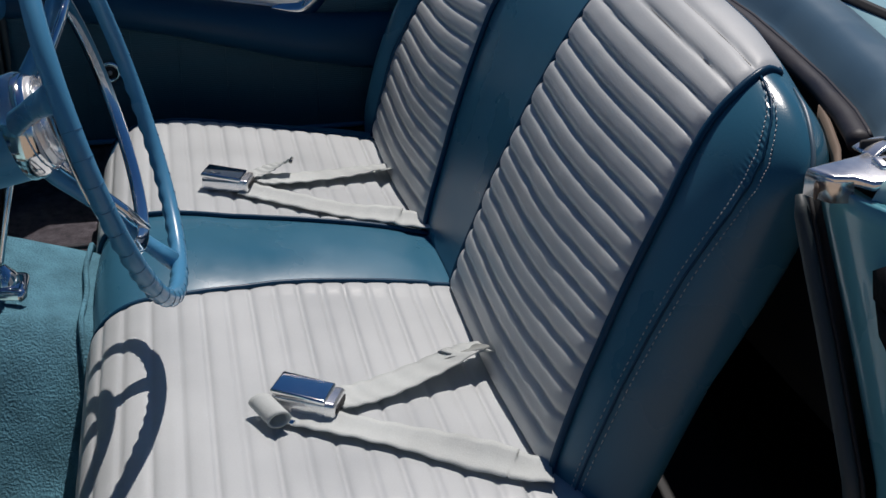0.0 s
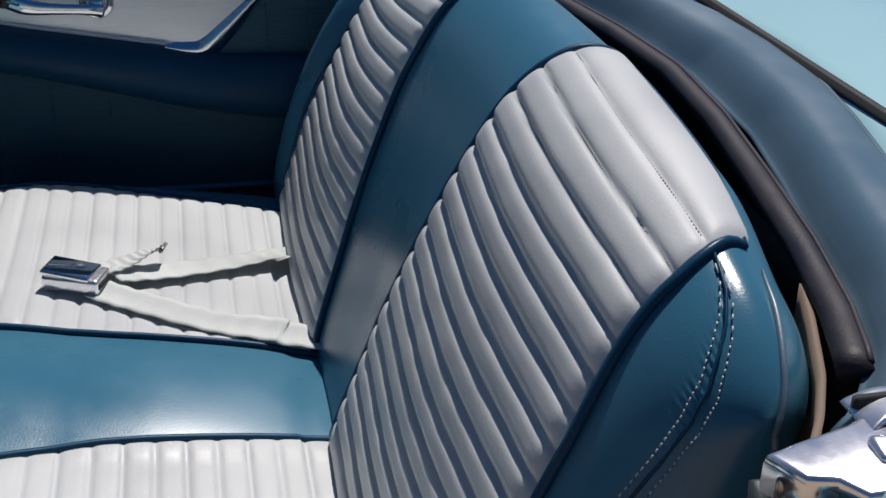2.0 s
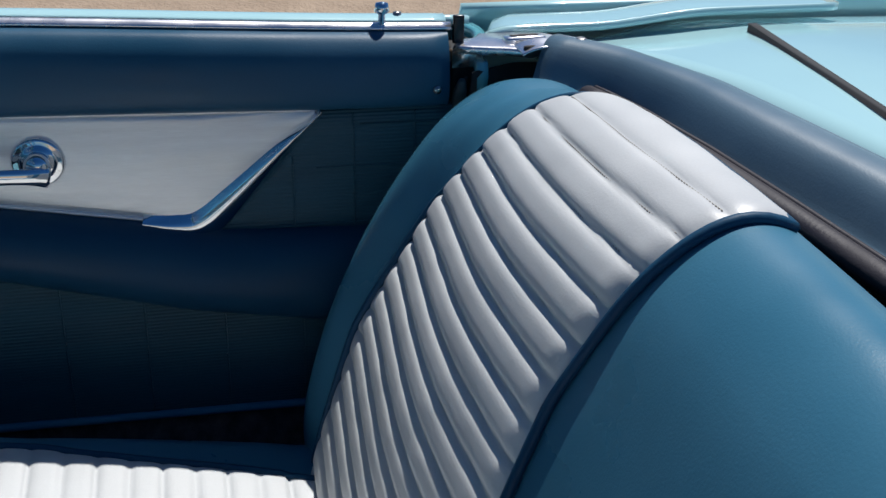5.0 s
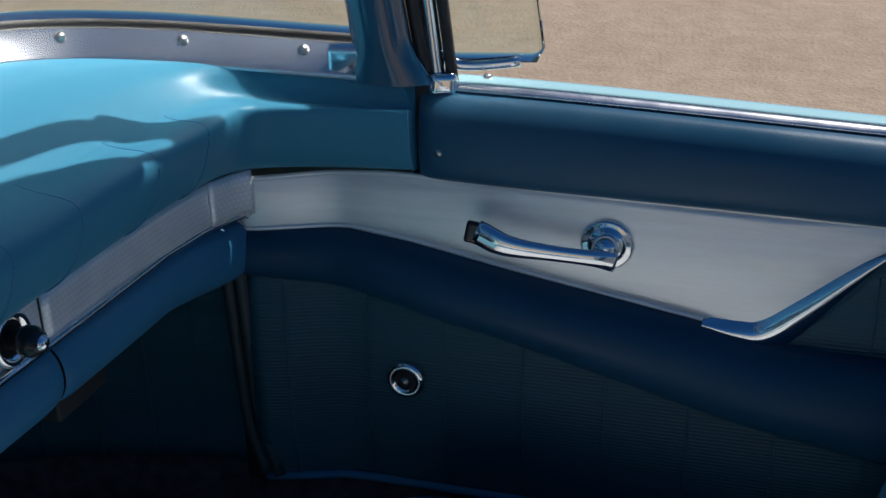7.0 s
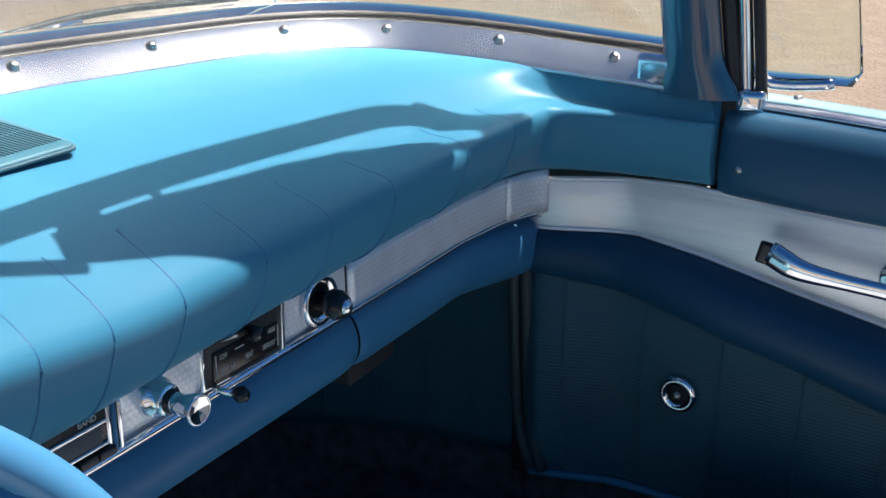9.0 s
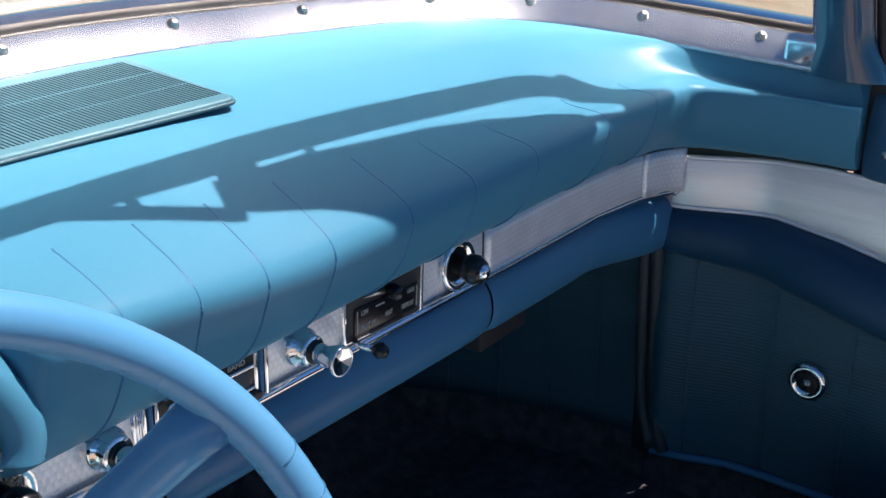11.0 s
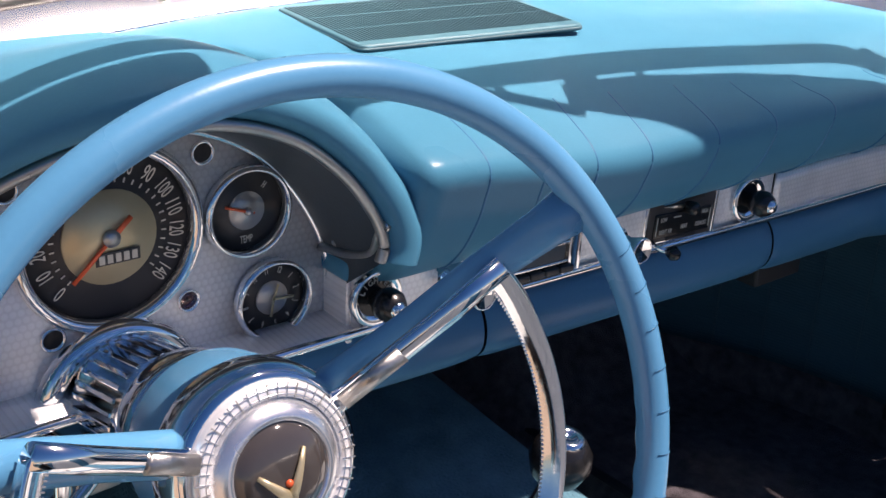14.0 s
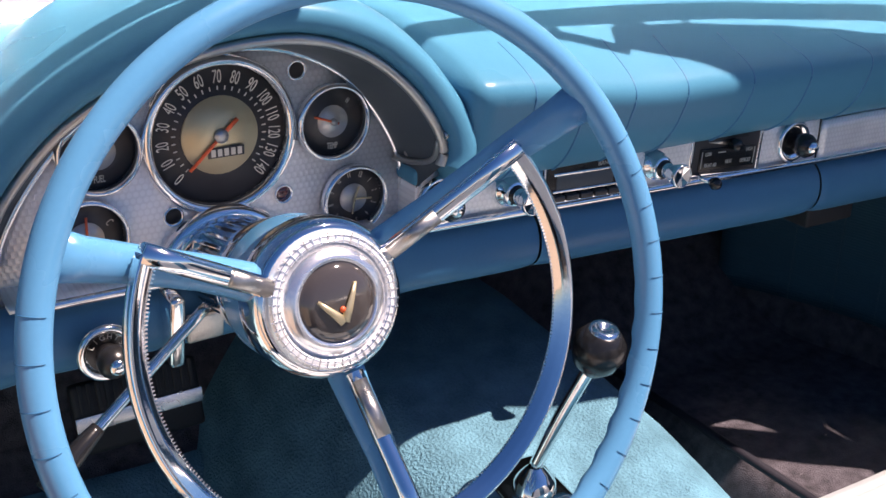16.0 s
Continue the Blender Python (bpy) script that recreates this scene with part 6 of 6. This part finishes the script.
def build_screen():
    def foot(u, v):
        s = 2 * u - 1
        g, h = spline(((-0.0135, -0.010), (-0.0130, -0.0058), (-0.0085, -0.0015), (0.000, 0.0055), (0.009, 0.0120), (0.018, 0.0168), (0.0275, 0.0180)), v)
        p = screen_foot(s, g)
        return (p.x, p.y, p.z + h)
    part("chrome_foot", sheet(foot, 160, 16), FOOT, screen, "chrome strip at the foot of the glass")
    part("glass_rubber", tube([screen_foot(s, 0.030) + Vector((0, 0, 0.019)) for s in np.linspace(-1, 1, 140)], 0.0055, 8), RUBBER, screen, "black glazing rubber")

    def glass(u, v):
        s = 2 * u - 1
        a = screen_foot(s, 0.030) + Vector((0, 0, 0.022))
        b = screen_head(s)
        p = a.lerp(b, v)
        p.y += 0.018 * math.sin(math.pi * v) * (1 - abs(s) ** 3)
        return p
    g = part("glass", sheet(glass, 120, 24, thick=0.005), GLASS, screen, "lightly tinted curved glass")
    g.visible_shadow = False
    head = [screen_head(s) for s in np.linspace(-1, 1, 90)]
    part("header", tube(head, 0.0145, 12, flat=1.1), PILLAR_PAINT, screen, "blue header rail")
    for sgn in (1, -1):
        def pillar(u, v):
            a = 2 * math.pi * u
            y0 = 0.580 + 0.055 * v + (0.06 * (1 - v) if sgn < 0 else 0)
            cx, cz = 0.688 - 0.012 * v ** 1.5, 0.942 + 0.392 * v
            w = 0.031 - 0.004 * v + 0.014 * (1 - smooth(0, 0.1, v))
            return (sgn * (cx + 0.019 * math.cos(a)), y0 + w * math.sin(a) * (1 if math.sin(a) > 0 else 0.95), cz)
        part("pillar", sheet(pillar, 24, 30, close_u=True), PILLAR_PAINT, screen, "glossy blue windscreen pillar")
        part("pillar_rubber", tube([Vector((sgn * (0.700 - 0.012 * v ** 1.5), 0.546 + 0.055 * v + (0.06 * (1 - v) if sgn < 0 else 0), 0.94 + 0.39 * v)) for v in np.linspace(0, 1, 20)], 0.008, 8), RUBBER, screen)
        part("pillar_shoe", block((0.020, 0.046, 0.036), pose(sgn * 0.684, 0.617 + (0.05 if sgn < 0 else 0), 0.960, 0, 0, 0), 0.006), CHROME, screen)
    studs = (0.014, 0.075, 0.237, 0.385, 0.532, 0.617, 0.659, 0.681, -0.16, -0.32, -0.50)
    us = np.linspace(-1, 1, 400)
    feet = [screen_foot(s) for s in us]
    arc_x = [p.x for p in feet]
    for x in studs:
        s = float(np.interp(x, arc_x, us))
        p = screen_foot(s, 0.007)
        part("stud", lathe([(0.0060, 0.0), (0.0056, 0.0016), (0.0040, 0.0022), (0.0043, 0.0045), (0.003, 0.0058), (0, 0.0060)], pose(p.x, p.y, p.z + 0.0095, 32, 0, math.degrees(math.atan2(-p.x, 0.9)) * smooth(0.4, 0.62, abs(p.x))), 18), STEEL_DULL, screen, "steel snap stud")
    part("clip", block((0.030, 0.016, 0.008), pose(0.045, screen_foot(0.06).y + 0.004, 1.0255, 35, 0, 8), 0.003), CHROME, screen)
    # sun visors folded up behind the header
    def right_visor(u, v):
        x = 0.236 + 0.396 * u
        y0 = interp(x, (0.23, 0.33, 0.395, 0.47, 0.546, 0.613, 0.632), (0.652, 0.653, 0.648, 0.645, 0.636, 0.615, 0.598))
        y1 = interp(x, (0.23, 0.31, 0.36, 0.42, 0.52, 0.61, 0.632), (0.628, 0.600, 0.570, 0.545, 0.522, 0.515, 0.535))
        return (x, y0 + (y1 - y0) * v, 1.338 + 0.012 * v)
    part("sun_visor", sheet(right_visor, 24, 8, thick=0.012), VINYL_BLUE, screen, "blue sun visor folded up")
    def left_visor(u, v):
        x = -0.62 + 0.49 * u
        y0 = 0.655 - 0.05 * smooth(0.52, 0.64, -x)
        return (x, y0 + (-0.085 - 0.03 * u * (1 - u)) * v, 1.338 + 0.012 * v)
    part("sun_visor", sheet(left_visor, 24, 8, thick=0.012), VINYL_BLUE, screen, "blue sun visor folded up")
    part("visor_rod", tube(line(((0.120, 0.672, 1.338), (0.165, 0.652, 1.345), (0.240, 0.622, 1.350)), 12), 0.007, 8), CHROME, screen, "chrome visor rod")
    part("visor_bracket", block((0.034, 0.026, 0.012), pose(0.258, 0.660, 1.342), 0.003), CHROME, screen)
    part("visor_clip", block((0.007, 0.026, 0.010), pose(0.329, 0.664, 1.342), 0.002), CHROME, screen)
    part("visor_clip", block((0.007, 0.020, 0.010), pose(0.168, 0.668, 1.342), 0.002), CHROME, screen)
    part("visor_pivot", tube(line(((0.628, 0.585, 1.345), (0.655, 0.578, 1.345), (0.686, 0.575, 1.336), (0.690, 0.600, 1.325)), 14), 0.0055, 8), CHROME, screen, "chrome visor pivot rod")


build_screen()
# wiper and aerial outside the glass
wiper = thing("wiper", (0.35, 1.08, 0.99), "chrome windscreen wiper resting on the cowl", "wiper")
part("arm", tube(line(((0.10, 1.085, 0.995), (0.22, 1.10, 1.012), (0.38, 1.085, 1.022)), 12), 0.004, 8), CHROME, wiper)
part("blade", tube(line(((0.24, 1.100, 1.018), (0.40, 1.086, 1.026), (0.55, 1.035, 1.022)), 14), 0.004, 6), RUBBER, wiper)
aerial = thing("aerial", (0.68, 1.10, 0.93), "chrome telescopic aerial on the cowl", "aerial")
part("aerial_base", lathe([(0.022, 0.0), (0.021, 0.010), (0.014, 0.018), (0.011, 0.035), (0.008, 0.040), (0, 0.041)], pose(0.675, 1.085, 0.935), 20), CHROME, aerial)
part("mast", tube([Vector((0.675, 1.085, 0.975)), Vector((0.66, 1.12, 1.55))], 0.0028, 8), CHROME, aerial)

# ---- shifter, pedals, kick panel ----
shift = thing("gear_lever", (-0.055, 0.695, 0.55), "chrome gear lever with a black ball knob on the tunnel", "gear lever")
part("lever_base", block((0.064, 0.080, 0.022), pose(-0.060, 0.706, 0.534, 8, 0, 0), 0.008), MATT_BLACK, shift)
part("lever_cover", block((0.066, 0.078, 0.030), pose(-0.060, 0.703, 0.554, 8, 0, 0), 0.012, 4), CHROME, shift, "chrome lever housing")
part("lever_boot", lathe([(0.022, 0), (0.020, 0.010), (0.012, 0.018), (0.007, 0.024)], pose(-0.060, 0.696, 0.566), 20), CHROME, shift)
part("rod", tube(line(((-0.061, 0.697, 0.585), (-0.044, 0.683, 0.645), (-0.025, 0.668, 0.702)), 12), 0.0065, 10), CHROME, shift)
kn = part("knob", lathe([(0.010, -0.024), (0.020, -0.014), (0.0250, 0.0), (0.0235, 0.010), (0.016, 0.020), (0.014, 0.021)], pose(-0.023, 0.664, 0.716, 12, 4, 0), 32), BLACK, shift, "black ball knob")
part("knob_cap", lathe([(0.0145, 0.020), (0.0130, 0.024), (0.006, 0.0245), (0.005, 0.022), (0, 0.022)], pose(-0.023, 0.664, 0.716, 12, 4, 0), 24), CHROME, kn)

pedal = thing("brake_pedal", (-0.315, 1.06, 0.55), "black ribbed brake pedal with a chrome band", "pedal")
mpd = pose(-0.328, 1.030, 0.563, 72, 0, 2)
part("pad", block((0.136, 0.076, 0.016), mpd, 0.006), RUBBER, pedal)
part("band", block((0.136, 0.016, 0.004), mpd @ pose(0, -0.004, 0.009), 0.001), HAZY, pedal, "chrome band across the pedal")
for k in range(14):
    part("rib", block((0.004, 0.030, 0.003), mpd @ pose(-0.058 + 0.009 * k, 0.022, 0.0085), 0.0005, 1), RUBBER, pedal, smooth=False)
part("arm", tube([mpd @ Vector((0, 0.02, -0.008)), Vector((-0.31, 1.10, 0.70))], 0.008, 8), MATT_BLACK, pedal)
heel = thing("heel_pad", (-0.29, 0.77, 0.364), "black rubber heel pad with raised square ribs on the carpet", "floor mat")
part("pad", block((0.23, 0.22, 0.010), pose(-0.290, 0.770, 0.368), 0.004), RUBBER, heel)
for k in range(4):
    a, b = 0.108 - 0.020 * k, 0.103 - 0.020 * k
    ring = []
    for cx, cy, a0 in ((a, b, 0), (-a, b, 90), (-a, -b, 180), (a, -b, 270)):
        for d in (0, 30, 60, 90):
            r = 0.018
            ring.append(Vector((-0.290 + cx - math.copysign(r, cx) + r * math.cos(radians(a0 + d)), 0.770 + cy - math.copysign(r, cy) + r * math.sin(radians(a0 + d)), 0.374)))
    part("rib", tube(ring, 0.004, 6, closed=True), RUBBER, heel)


def build_kick():
    def f(u, v):
        y = 0.755 + 0.34 * u
        return (0.672 - 0.10 * u * u, y, 0.485 + 0.275 * v)
    k = tagged(part("kick_panel", sheet(f, 20, 12, thick=-0.008), VINYL_PANEL), "teal vinyl kick panel beside the footwell", "panel", kind="structure")
    part("lower_kick", sheet(lambda u, v: (0.676 - 0.10 * u * u, 0.755 + 0.34 * u, 0.35 + 0.14 * v), 12, 4, thick=-0.006), CARPET_DARK, k, "dark carpet below the kick panel")
    for u in (0.18, 0.36, 0.54, 0.72):
        part("stitch_line", tube([Vector(f(u, v)) + Vector((-0.001, 0, 0)) for v in np.linspace(0, 1, 12)], 0.0010, 5), VINYL_PANEL, k)
    for y in (0.742, 0.757):
        part("seal_strip", tube([Vector(p) for p in line(((0.648, y, 0.75), (0.655, y, 0.65), (0.660, y - 0.003, 0.55), (0.655, y - 0.022, 0.487)), 14)], 0.0075, 8), SEAL_GREY, k, "grey rubber door seal")
    # added black block keeps the slit between the seals dark
    part("seal_gap_filler", block((0.022, 0.036, 0.300), pose(0.680, 0.750, 0.615), 0.003), MATT_BLACK, k)
    part("screw", lathe([(0.004, 0), (0.0035, 0.002), (0, 0.003)], facing(0.660, 0.722, 0.528, (-1, 0, 0)), 12), STEEL_DULL, k)
    def lower(u, v):
        return (0.655 + 0.04 * v, -0.05 + 1.05 * u, 0.345 + 0.14 * v)
    tagged(part("sill_trim", sheet(lower, 20, 4, thick=-0.006), CARPET_DARK), "dark carpeted inner sill", "trim", kind="structure")


build_kick()
